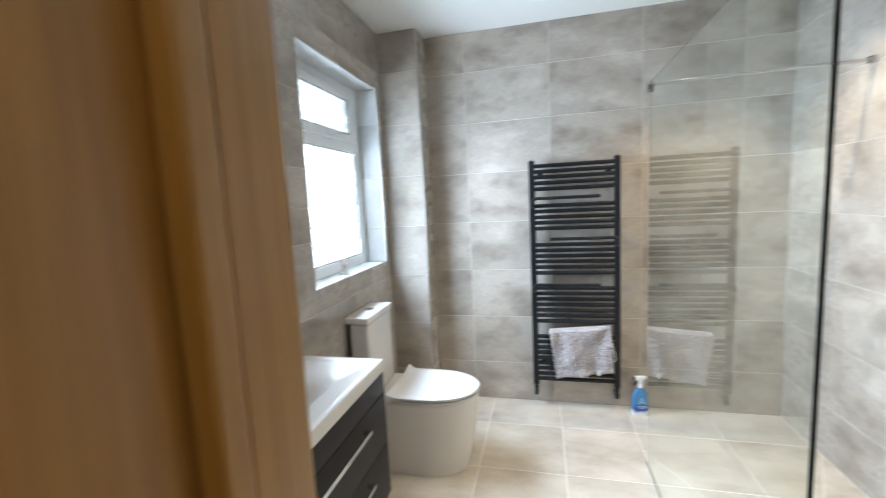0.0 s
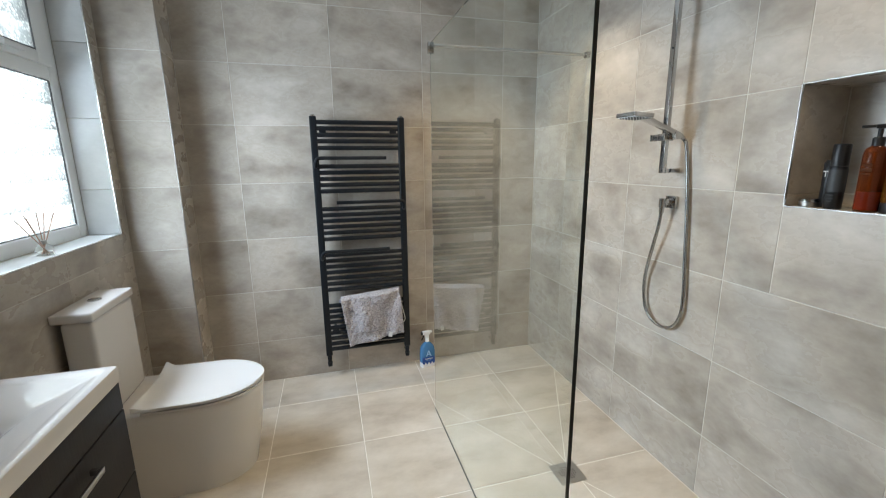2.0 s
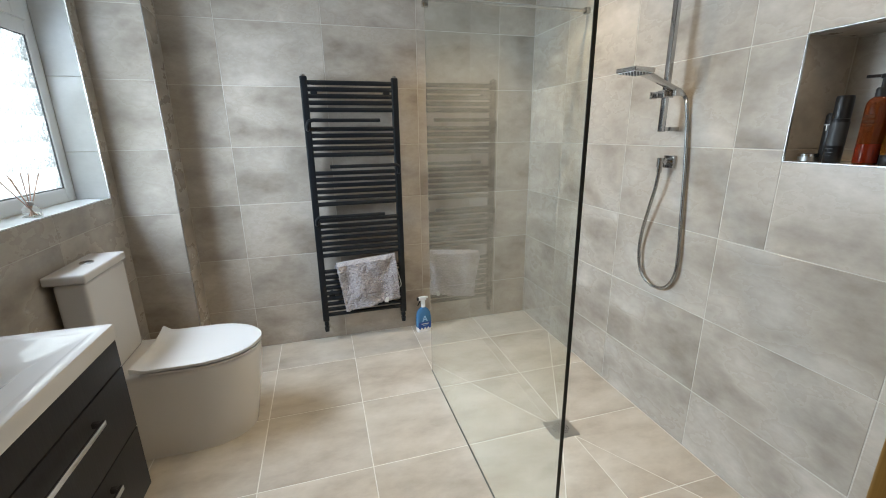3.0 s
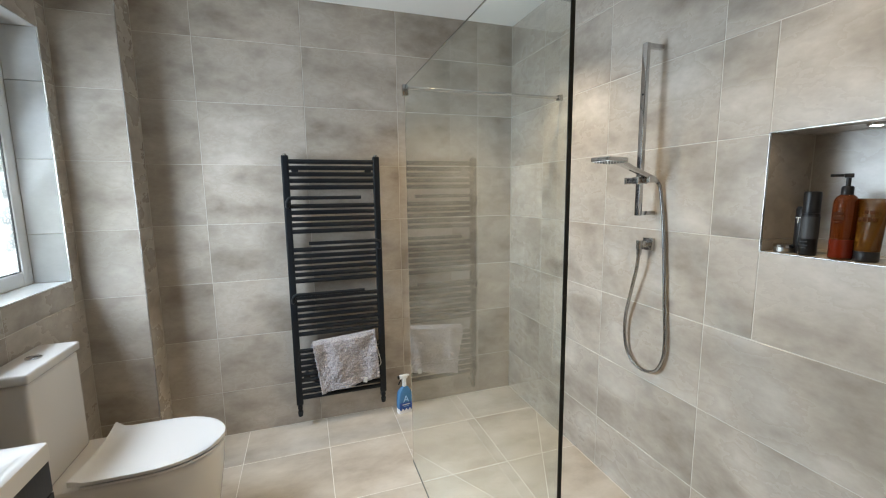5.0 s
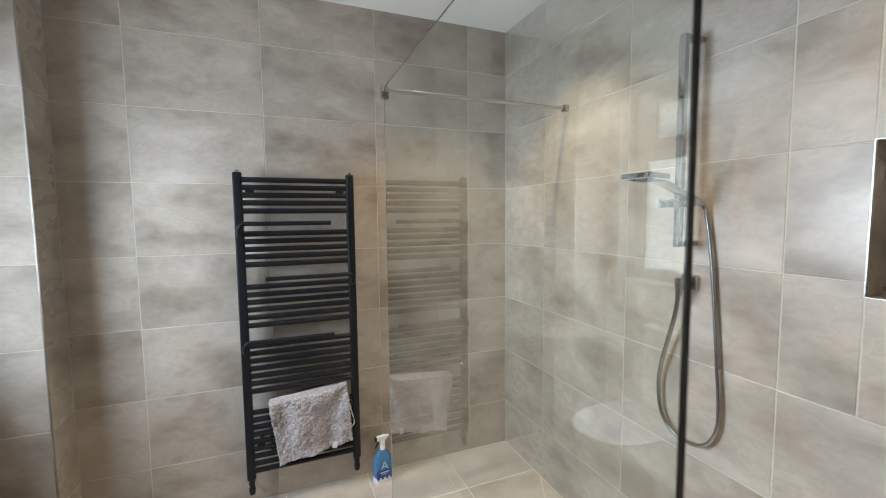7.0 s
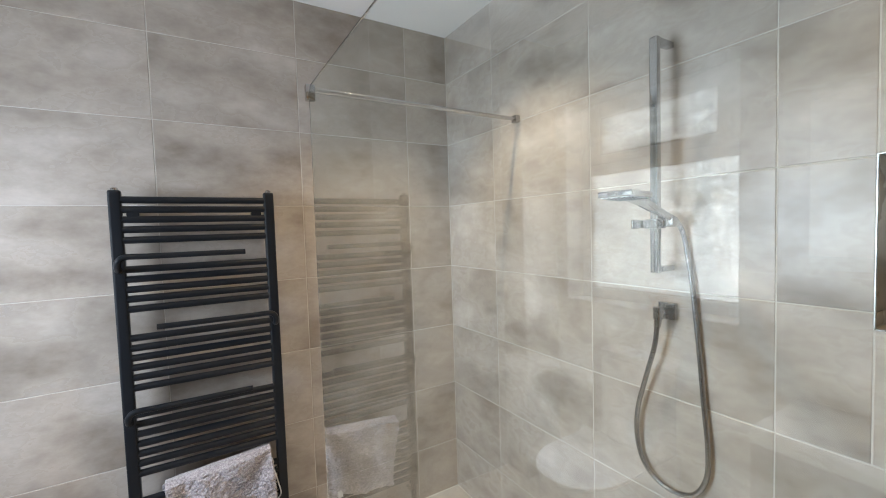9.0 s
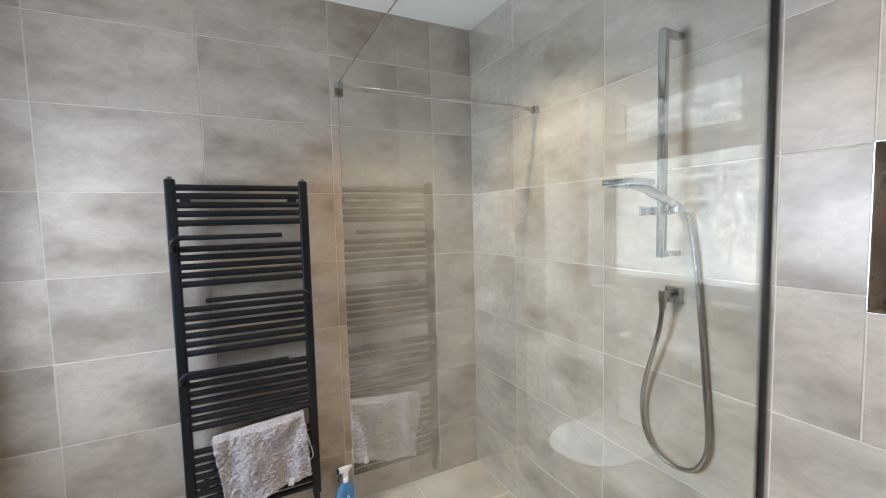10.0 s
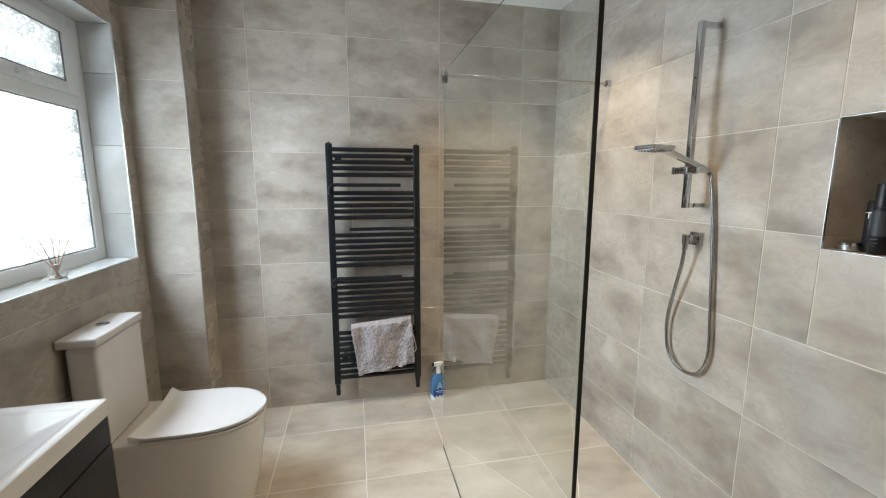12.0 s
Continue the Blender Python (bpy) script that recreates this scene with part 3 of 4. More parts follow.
# ---- steel tile trims on the outer corners ----
def trim(x0, x1, y0, y1, z0, z1):
    structure("trim", boxed(x0, x1, y0, y1, z0, z1), TRIM_STEEL, "slim bright metal tile trim")


W3 = 0.003
for y0, y1 in ((WIN_Y0 - 0.001, WIN_Y0 + W3), (WIN_Y1 - W3, WIN_Y1 + 0.001)):
    trim(WEST - 0.004, WEST + 0.0015, y0, y1, WIN_Z0, WIN_Z1)
trim(WEST - 0.004, WEST + 0.0015, WIN_Y0, WIN_Y1, WIN_Z1 - W3, WIN_Z1)
trim(WEST - 0.004, WEST + 0.0015, WIN_Y0, WIN_Y1, WIN_Z0, WIN_Z0 + W3)
trim(BOX_X - W3, BOX_X + 0.0015, BOX_Y - 0.0015, BOX_Y + W3, 0, CEILING)
W3 = 0.0012
for y0, y1 in ((NI_Y0 - 0.001, NI_Y0 + W3), (NI_Y1 - W3, NI_Y1 + 0.001)):
    trim(EAST - 0.0015, EAST + 0.006, y0, y1, NI_Z0, NI_Z1)
trim(EAST - 0.0015, EAST + 0.006, NI_Y0, NI_Y1, NI_Z0 - 0.001, NI_Z0 + W3)
trim(EAST - 0.0015, EAST + 0.006, NI_Y0, NI_Y1, NI_Z1 - W3, NI_Z1 + 0.001)


# ---- towel radiator ----
RX0, RX1, RY, RZ0, RZ1 = -0.098, 0.410, 2.795, 0.160, 1.640
RAIL_Z = [1.606, 1.571, 1.535, 1.499, 1.461, 1.355, 1.319, 1.282, 1.247, 1.210, 1.104, 1.067, 1.031, 0.995, 0.958, 0.920,
          0.820, 0.784, 0.747, 0.710, 0.673, 0.637, 0.599, 0.494, 0.457, 0.420, 0.384, 0.347, 0.311, 0.275, 0.238, 0.202]


def radiator():
    r = thing("towel_radiator", "tall anthracite ladder towel radiator fixed to the tiled wall", "radiator")
    for x in (RX0, RX1):
        part("post", boxed(x - 0.0195, x + 0.0195, RY - 0.018, RY + 0.016, RZ0, RZ1, 0.009, 4), BLACK_METAL, r)
        part("cap", lathe(bmesh.new(), [(0.011, 0), (0.011, 0.008), (0.006, 0.011)], (x, RY, RZ1 - 0.001)), CHROME, r, "small chrome vent cap")
    for z in RAIL_Z:
        part("rail", rod(bmesh.new(), (RX0, RY - 0.004, z), (RX1, RY - 0.004, z), 0.0130, 14), BLACK_METAL, r)
    for x, s, z in ((RX0, 1, 1.402), (RX1, -1, 1.145), (RX0, 1, 0.851)):
        f = RY - 0.062
        line = spline([(x, RY, z - 0.05), (x, f + 0.022, z - 0.045), (x + s * 0.004, f, z - 0.016), (x + s * 0.025, f, z), (x + s * 0.09, f, z), (x + s * 0.24, f, z), (x + s * 0.405, f, z)], 7)
        part("towel_bar", tube(bmesh.new(), line, 0.0105, 14), BLACK_METAL, r, "bent open-ended towel bar")
    for x, z in ((RX0 + 0.05, 1.553), (RX1 - 0.05, 1.553), (RX0 + 0.05, 0.329), (RX1 - 0.05, 0.329)):
        b_ = rod(bmesh.new(), (x, RY, z), (x, NORTH - 0.0005, z), 0.011, 14)
        rod(b_, (x, RY - 0.012, z), (x, RY + 0.012, z), 0.019, 18)
        part("wall_bracket", b_, BLACK_METAL, r)
    for x, drop in ((RX0, 0.098), (RX1, 0.100)):
        b_ = rod(bmesh.new(), (x, RY, RZ0 + 0.002), (x, RY, drop + 0.012), 0.012, 16)
        rod(b_, (x, RY, drop + 0.016), (x, RY, drop - 0.012), 0.016, 16, 0.013)
        rod(b_, (x, RY, RZ0 - 0.01), (x, RY, RZ0 - 0.026), 0.0155, 6)
        part("valve", b_, BLACK_METAL, r, "black radiator valve")
        part("pipe", rod(bmesh.new(), (x, RY + 0.008, drop + 0.012), (x, NORTH - 0.0005, drop + 0.012), 0.0078, 14), CHROME if x < 0 else BLACK_METAL, r, "feed pipe into the wall")


radiator()


def towel():
    w, top, fy = 0.372, 0.526, RY - 0.004
    x0 = -0.006
    bm = bmesh.new()
    nu, front, over, back = 92, 74, 10, 40
    grid = []
    for j in range(front + over + back + 1):
        row = []
        for i in range(nu + 1):
            u = i / nu
            x = x0 + w * u
            lift = 0.036 * u
            if j <= front:
                k = 1 - j / front
                y, z = fy - 0.026 - 0.016 * k, top - k * (0.302 - 0.022 * u)
                x += 0.045 * k * (1 - u) * 0.9 + 0.018 * k * u
            elif j <= front + over:
                a = math.pi * (j - front) / over
                y, z = fy - 0.021 * math.cos(a), top + 0.013 * math.sin(a)
            else:
                k = (j - front - over) / back
                y, z = fy + 0.021, top - 0.25 * k
                x += 0.01 * k - 0.012 * (1 - u)
            n = noise.noise((x * 12, z * 9, j * 0.002)) * 0.026 + noise.noise((x * 30, z * 24, 5.0)) * 0.004 + noise.noise((x * 62, z * 128, 3.0)) * 0.008 + noise.noise((x * 150, z * 190, 7.0)) * 0.005
            wave = 0.011 * math.sin(u * 9.0 + 1.2) * min(1, abs(z - top) * 6)
            y += (n + wave) * (1 if j <= front else 0.3) - (0.004 if j <= front else 0)
            row.append(bm.verts.new((x, y, z + lift + noise.noise((x * 60, j * 0.31, 8.0)) * 0.002)))
        grid.append(row)
    for p, q in zip(grid, grid[1:]):
        for i in range(nu):
            bm.faces.new((p[i], p[i + 1], q[i + 1], q[i]))
    t = thing("bath_mat", "grey terry bath mat folded over the radiator rails", "towel", (0, 0, 0))
    cloth = part("cloth", bm, TERRY, t)
    sol = cloth.modifiers.new("thick", "SOLIDIFY")
    sol.thickness, sol.offset = 0.011, 0.0
    tag = boxed(-0.012, 0.012, -0.001, 0.001, -0.036, 0.0)
    tag.transform(pose(0.30, fy - 0.046, 0.292, 6, 14, 0))
    part("tag", tag, WHITE_PRINT, t, "small white care label")
    line = spline([(x0 + w - 0.004, fy - 0.03, 0.52), (x0 + w + 0.018, fy - 0.028, 0.43), (x0 + w + 0.03, fy - 0.026, 0.365), (x0 + w + 0.012, fy - 0.03, 0.345), (x0 + w + 0.004, fy - 0.034, 0.36)], 6)
    part("hanging_loop", tube(bmesh.new(), line, 0.0028, 6), WHITE_PRINT, t, "pale hanging loop")


towel()


# ---- toilet ----
TY, TF = 2.134, -0.381       # centre line and front of the seat


def d_shape(back, front, half, straight, count=26):
    pts = [(back, TY - half), (straight, TY - half)]
    for i in range(1, count):
        a = -math.pi / 2 + math.pi * i / count
        pts.append((straight + (front - straight) * math.cos(a), TY + half * math.sin(a)))
    return pts + [(straight, TY + half), (back, TY + half)]


def toilet():
    t = thing("toilet", "white ceramic close-coupled toilet with a closed slim lid", "toilet")
    levels = [(0.0, 0.0), (0.02, 0.006), (0.3, 0.16), (0.62, 0.30), (0.88, 0.376), (0.97, 0.393), (1.0, 0.400)]

    def pan(k):
        fr = -0.445 + 0.058 * math.sin(min(k / 0.9, 1) * math.pi / 2) - (0.006 if k > 0.97 else 0)
        hw = 0.166 + 0.018 * k - (0.006 if k > 0.97 else 0)
        return d_shape(WEST + 0.004, fr, hw, -0.66 + 0.03 * k)
    part("pan", outline_solid(bmesh.new(), pan, levels), CERAMIC, t, "", 50)
    part("seat", outline_solid(bmesh.new(), lambda k: d_shape(-0.812, TF - 0.003 + k * 0.001, 0.186, -0.625), [(0, 0.4040), (1, 0.4120)]), SEAT, t, "thin white seat ring")
    # lid: rows of cross sections from the hinge to the tip, curled up and flared at the hinge
    bm = bmesh.new()
    rows = []
    stations = [0, 0.012, 0.03, 0.05, 0.08, 0.13, 0.2, 0.3, 0.42, 0.55, 0.66, 0.76, 0.84, 0.90, 0.945, 0.975, 0.992, 1.0]
    back = -0.838
    for s in stations:
        x = back + (TF - back) * s
        u = max(0.0, (x + 0.625) / (TF + 0.625))
        half = 0.190 * math.sqrt(max(0.0004, 1 - u * u)) + 0.010 * math.exp(-(s / 0.045) ** 2)
        curl = 0.020 * math.exp(-(s / 0.06) ** 2)
        top, low = [], []
        for j in range(17):
            v = -1 + 2 * j / 16
            edge = 0.004 * max(0.0, (abs(v) - 0.9) / 0.1) ** 2
            notch = 0.018 * (1 - v * v) * math.exp(-(s / 0.03) ** 2)
            top.append(bm.verts.new((x + notch, TY + half * v, 0.4350 + curl - edge)))
            low.append(bm.verts.new((x + notch, TY + half * v * 0.995, 0.4180 + 0.5 * curl + edge * 0.5)))
        rows.append((top, low))
    for (ta, la), (tb_, lb) in zip(rows, rows[1:]):
        for j in range(16):
            bm.faces.new((ta[j], tb_[j], tb_[j + 1], ta[j + 1]))
            bm.faces.new((la[j], la[j + 1], lb[j + 1], lb[j]))
        bm.faces.new((ta[0], la[0], lb[0], tb_[0]))
        bm.faces.new((ta[16], tb_[16], lb[16], la[16]))
    for (tt, ll) in (rows[0], rows[-1]):
        for j in range(16):
            bm.faces.new((tt[j], tt[j + 1], ll[j + 1], ll[j]))
    part("lid", bm, SEAT, t, "closed slim white lid", 50)
    for y in (TY - 0.08, TY + 0.08):
        part("hinge", rod(bmesh.new(), (-0.832, y, 0.399), (-0.832, y, 0.420), 0.012), CHROME, t)
    cy0, cy1, cx = 1.948, 2.290, -0.912
    part("cistern", boxed(WEST + 0.028, cx, cy0 + 0.008, cy1 - 0.006, 0.4005, 0.808, 0.018, 4), CERAMIC, t)
    part("cistern_lid", boxed(WEST + 0.004, cx + 0.007, cy0, cy1, 0.810, 0.846, 0.010, 4), CERAMIC, t)
    b_ = lathe(bmesh.new(), [(0.024, 0), (0.024, 0.004), (0.021, 0.006)], (-0.972, 2.122, 0.8455), 28)
    btn = part("flush_button", b_, CHROME, t, "round chrome dual flush button")
    part("button_split", boxed(-0.9935, -0.9505, 2.1215, 2.1235, 0.8516, 0.8524), BLACK_PLASTIC, btn)


toilet()


# ---- vanity ----
VX, VY0, VY1, VZ = -0.657, 0.732, 1.532, 0.812


def round_rect(x0, x1, y0, y1, r, n=6):
    pts = []
    for cx, cy, a0 in ((x1 - r, y1 - r, 0), (x0 + r, y1 - r, 90), (x0 + r, y0 + r, 180), (x1 - r, y0 + r, 270)):
        for i in range(n + 1):
            a = radians(a0 + 90 * i / n)
            pts.append((cx + r * math.cos(a), cy + r * math.sin(a)))
    return pts


def vanity():
    v = thing("vanity_unit", "dark grey wood-grain vanity cabinet with drawers and chrome handles", "vanity")
    cx, cy0, cy1 = VX - 0.022, VY0 + 0.012, VY1 - 0.006
    z0, z1 = 0.252, 0.7655
    part("body", boxed(WEST + 0.003, cx, cy0 + 0.018, cy1 - 0.018, z0, 0.71, 0.0015), CABINET, v)
    for y in (cy0, cy1 - 0.0175):
        part("side_panel", boxed(WEST + 0.003, cx, y, y + 0.0175, z0, z1, 0.0012), CABINET, v)
    part("fascia", boxed(cx + 0.001, cx + 0.018, cy0, cy1, 0.680, z1 - 0.0005, 0.0015), CABINET, v)
    for lo, hi, hz in ((0.472, 0.676, 0.622), (0.254, 0.468, 0.417)):
        d = part("drawer", boxed(cx + 0.001, cx + 0.019, cy0, cy1, lo, hi, 0.0018), CABINET, v)
        b_ = boxed(cx + 0.040, cx + 0.047, 0.934, 1.332, hz - 0.007, hz + 0.009, 0.002)
        for y in (0.940, 1.326):
            box(b_, cx + 0.019, cx + 0.041, y - 0.006, y + 0.006, hz - 0.006, hz + 0.008, 0.0015)
        part("handle", b_, CHROME, d, "flat chrome bar handle")
    for y in (cy0 + 0.03, cy1 - 0.02):
        for x in (cx - 0.02, WEST + 0.05):
            b_ = rod(bmesh.new(), (x, y, 0.012), (x, y, z0), 0.013, 12)
            rod(b_, (x, y, 0), (x, y, 0.014), 0.02, 12)
            rod(b_, (x, y, z0 - 0.012), (x, y, z0), 0.022, 12)
            part("leg", b_, BLACK_PLASTIC, v, "black round cabinet leg")
    # basin with a shallow rectangular bowl
    s = thing("basin", "white ceramic rectangular basin on the vanity cabinet", "sink")
    x0, x1, y0, y1 = WEST + 0.003, VX, VY0, VY1
    bx0, bx1, by0, by1 = -0.952, VX - 0.040, VY0 + 0.05, VY1 - 0.05
    rings = [(round_rect(x0, x1, y0, y1, 0.006), 0.7665), (round_rect(x0, x1, y0, y1, 0.006), VZ - 0.006), (round_rect(x0 + 0.002, x1 - 0.002, y0 + 0.002, y1 - 0.002, 0.008), VZ - 0.0015),
             (round_rect(x0 + 0.006, x1 - 0.006, y0 + 0.006, y1 - 0.006, 0.01), VZ), (round_rect(bx0 - 0.004, bx1 + 0.012, by0 - 0.012, by1 + 0.012, 0.016), VZ - 0.0004),
             (round_rect(bx0, bx1 + 0.006, by0 - 0.006, by1 + 0.006, 0.018), VZ - 0.0022), (round_rect(bx0 + 0.006, bx1, by0, by1, 0.02), VZ - 0.0034),
             (round_rect(bx0 + 0.05, bx1 - 0.05, by0 + 0.13, by1 - 0.13, 0.04), VZ - 0.0046), (round_rect(bx0 + 0.07, bx1 - 0.07, by0 + 0.18, by1 - 0.18, 0.05), VZ - 0.016),
             (round_rect(bx0 + 0.085, bx1 - 0.085, by0 + 0.22, by1 - 0.22, 0.045), VZ - 0.044), (round_rect(bx0 + 0.105, bx1 - 0.105, by0 + 0.26, by1 - 0.26, 0.02), VZ - 0.062)]
    bm = bmesh.new()
    made = [[bm.verts.new((x, y, z)) for x, y in pts] for pts, z in rings]
    n = len(made[0])
    for lo, hi in zip(made, made[1:]):
        for i in range(n):
            bm.faces.new((lo[i], lo[(i + 1) % n], hi[(i + 1) % n], hi[i]))
    bm.faces.new(made[-1])
    part("bowl", bm, CERAMIC, s, "", 35)
    part("waste", lathe(bmesh.new(), [(0.030, 0), (0.030, 0.003), (0.024, 0.006), (0.006, 0.0075)], (-0.825, 1.13, VZ - 0.0625)), CHROME, s, "round chrome waste")
    # tap
    t = thing("basin_tap", "square chrome mono basin tap", "tap", (-0.995, 1.13, VZ))
    b_ = boxed(-0.022, 0.022, -0.022, 0.022, 0, 0.118, 0.005, 3)
    part("tap_body", b_, CHROME, t)
    part("spout", boxed(0.018, 0.135, -0.018, 0.018, 0.072, 0.094, 0.004, 3), CHROME, t)
    lev = boxed(-0.022, 0.10, -0.017, 0.017, 0.122, 0.134, 0.004, 3)
    part("lever", lev, CHROME, t)


vanity()


def pump(parent, z, mat, r, reach, turn):
    collar = part("collar", lathe(bmesh.new(), [(r, 0), (r, 0.02), (r * 0.8, 0.024)], (0, 0, z), 18), mat, parent)
    b_ = rod(bmesh.new(), (0, 0, z + 0.02), (0, 0, z + 0.05), r * 0.42, 12)
    h = boxed(-0.010, 0.010, -0.008, 0.008, z + 0.046, z + 0.058, 0.003)
    box(h, 0.004, reach, -0.005, 0.005, z + 0.049, z + 0.057, 0.002)
    h.transform(pose(0, 0, 0, 0, 0, turn))
    part("stem", b_, mat, parent)
    part("pump_head", h, mat, parent)
    return collar


def soap():
    s = thing("soap_dispenser", "clear glass pump bottle of peach hand soap with a black pump", "soap bottle", (-0.985, 1.252, VZ))
    prof = [(0.036, 0), (0.040, 0.004), (0.040, 0.078), (0.036, 0.097), (0.020, 0.114), (0.014, 0.120)]
    part("glass_bottle", lathe(bmesh.new(), prof, sides=28), THIN_GLASS, s)
    part("soap_fill", lathe(bmesh.new(), [(0.034, 0.006), (0.037, 0.009), (0.037, 0.072), (0.036, 0.074)], sides=28), PEACH, s, "peach liquid soap")
    pump(s, 0.120, BLACK_PLASTIC, 0.0145, 0.030, 30)


soap()


def wall_mirror():
    m = thing("mirror", "frameless bathroom wall mirror with frosted lower band", "mirror")
    y0, y1, z0, z1 = MIRROR_RECT
    mx = -0.985
    part("backing", boxed(WEST + 0.001, mx - 0.0055, y0 + 0.03, y1 - 0.03, z0 + 0.03, z1 - 0.03, 0.002), WHITE_PLASTIC, m, "white mirror housing")
    part("mirror_glass", boxed(mx - 0.005, mx, y0, y1, z0, z1, 0.001, 1), MIRROR, m)
    part("frosted_band", boxed(mx + 0.0001, mx + 0.0006, y0 + 0.004, y1 - 0.004, z0 + 0.004, z0 + 0.05), FROST, m, "frosted light band")
    part("frosted_band", boxed(mx + 0.0001, mx + 0.0006, y0 + 0.004, y1 - 0.004, z1 - 0.05, z1 - 0.004), FROST, m, "frosted light band")


MIRROR_RECT = (0.75, 1.490, 1.285, 1.905)
wall_mirror()


# ---- shower fittings ----
def hand_shower():
    s = thing("shower_rail", "square chrome slide rail with a flat hand shower and hose", "shower")
    rx, ry, z0, z1 = 1.282, 1.635, 1.320, 1.988
    part("rail", boxed(rx - 0.009, rx + 0.009, ry - 0.012, ry + 0.012, z0, z1, 0.003, 3), CHROME, s)
    part("mark", rod(bmesh.new(), (rx - 0.0102, ry - 0.002, 1.795), (rx - 0.0085, ry - 0.002, 1.795), 0.004, 12), BLACK_PLASTIC, s, "small dark stop screw")
    for z in (z0 + 0.010, z1 - 0.010):
        part("wall_bracket", boxed(rx + 0.008, EAST - 0.0004, ry - 0.011, ry + 0.011, z - 0.008, z + 0.008, 0.002), CHROME, s)
    part("slider", boxed(rx - 0.024, rx + 0.024, ry - 0.018, ry + 0.020, 1.448, 1.476, 0.004, 3), CHROME, s, "chrome slider with knob")
    knob = boxed(rx - 0.016, rx + 0.012, ry + 0.0205, ry + 0.060, 1.450, 1.474, 0.003, 3)
    box(knob, rx - 0.018, rx + 0.014, ry + 0.060, ry + 0.066, 1.448, 1.476, 0.002)
    part("slider_knob", knob, CHROME, s)
    # handset: a flat square head, cranked over a flat tapering handle
    hy = ry - 0.036
    a, b_ = Vector((1.318, hy, 1.466)), Vector((1.146, hy + 0.010, 1.534))
    long = (b_ - a).length
    h = bmesh.new()
    outline = [(0.0, 0.011, 0.009), (0.02, 0.0125, 0.010), (0.55 * long, 0.015, 0.0085), (0.85 * long, 0.021, 0.0075), (long + 0.012, 0.033, 0.007)]
    rings = [[h.verts.new((x, y, z)) for y, z in round_rect(-w, w, -t, t, t * 0.6, 3)] for x, w, t in outline]
    for lo, hi in zip(rings, rings[1:]):
        for i in range(len(lo)):
            h.faces.new((lo[i], lo[(i + 1) % len(lo)], hi[(i + 1) % len(lo)], hi[i]))
    h.faces.new(rings[0][::-1]), h.faces.new(rings[-1])
    h.transform(Matrix.Translation(a) @ (b_ - a).to_track_quat("X", "Z").to_matrix().to_4x4())
    hand = part("handset", h, CHROME, s, "flat chrome handset")
    tilt = Matrix.Translation((1.108, hy + 0.012, 1.540)) @ pose(0, 0, 0, 0, 2.5, 3)
    head = boxed(-0.048, 0.046, -0.049, 0.049, -0.008, 0.008, 0.004, 3)
    head.transform(tilt)
    part("spray_head", head, CHROME, hand)
    face = boxed(-0.043, 0.041, -0.044, 0.044, -0.0092, -0.0078, 0.0006, 1)
    face.transform(tilt)
    part("spray_face", face, WHITE_PLASTIC, hand, "pale spray face")
    noz = bmesh.new()
    for i in range(6):
        for j in range(6):
            rod(noz, (-0.036 + i * 0.0142, -0.036 + j * 0.0144, -0.0125), (-0.036 + i * 0.0142, -0.036 + j * 0.0144, -0.0085), 0.0036, 8)
    noz.transform(tilt)
    part("nozzles", noz, SEAL, hand, "grey rubber nozzles")
    part("holder", boxed(rx - 0.002, rx + 0.026, hy - 0.015, ry - 0.0175, 1.452, 1.480, 0.004), CHROME, s)
    part("hose_nut", rod(bmesh.new(), a + Vector((-0.004, 0, 0.002)), a + Vector((0.016, -0.001, -0.009)), 0.0105, 16, 0.009), CHROME, hand)
    ox, oy, oz = 1.308, 1.645, 1.200
    o = part("outlet_elbow", boxed(EAST - 0.016, EAST - 0.0004, oy - 0.030, oy + 0.022, oz - 0.027, oz + 0.025, 0.003, 3), CHROME, s, "chrome wall outlet elbow")
    b2 = rod(bmesh.new(), (EAST - 0.016, oy, oz), (ox, oy, oz), 0.014, 18)
    rod(b2, (ox, oy, oz + 0.016), (ox, oy, oz - 0.020), 0.0140, 18)
    rod(b2, (ox, oy, oz - 0.018), (ox + 0.002, oy + 0.004, oz - 0.044), 0.0105, 14)
    part("outlet_nut", b2, CHROME, o)
    pts = [(ox + 0.002, oy + 0.004, oz - 0.04), (ox + 0.006, oy + 0.016, oz - 0.11), (1.322, 1.690, 1.00), (1.334, 1.728, 0.88), (1.340, 1.738, 0.79), (1.342, 1.722, 0.71), (1.343, 1.680, 0.664), (1.344, 1.622, 0.650),
           (1.344, 1.562, 0.672), (1.344, 1.528, 0.735), (1.345, 1.524, 0.82), (1.346, 1.536, 0.95), (1.347, 1.549, 1.10), (1.347, 1.566, 1.27), (1.347, 1.582, 1.38), (1.342, 1.591, 1.437), (1.332, 1.597, 1.456), (1.318, hy, 1.465)]
    part("hose", tube(bmesh.new(), spline(pts, 24), 0.0068, 10, 0.10), HOSE, s, "ribbed chrome shower hose")


hand_shower()


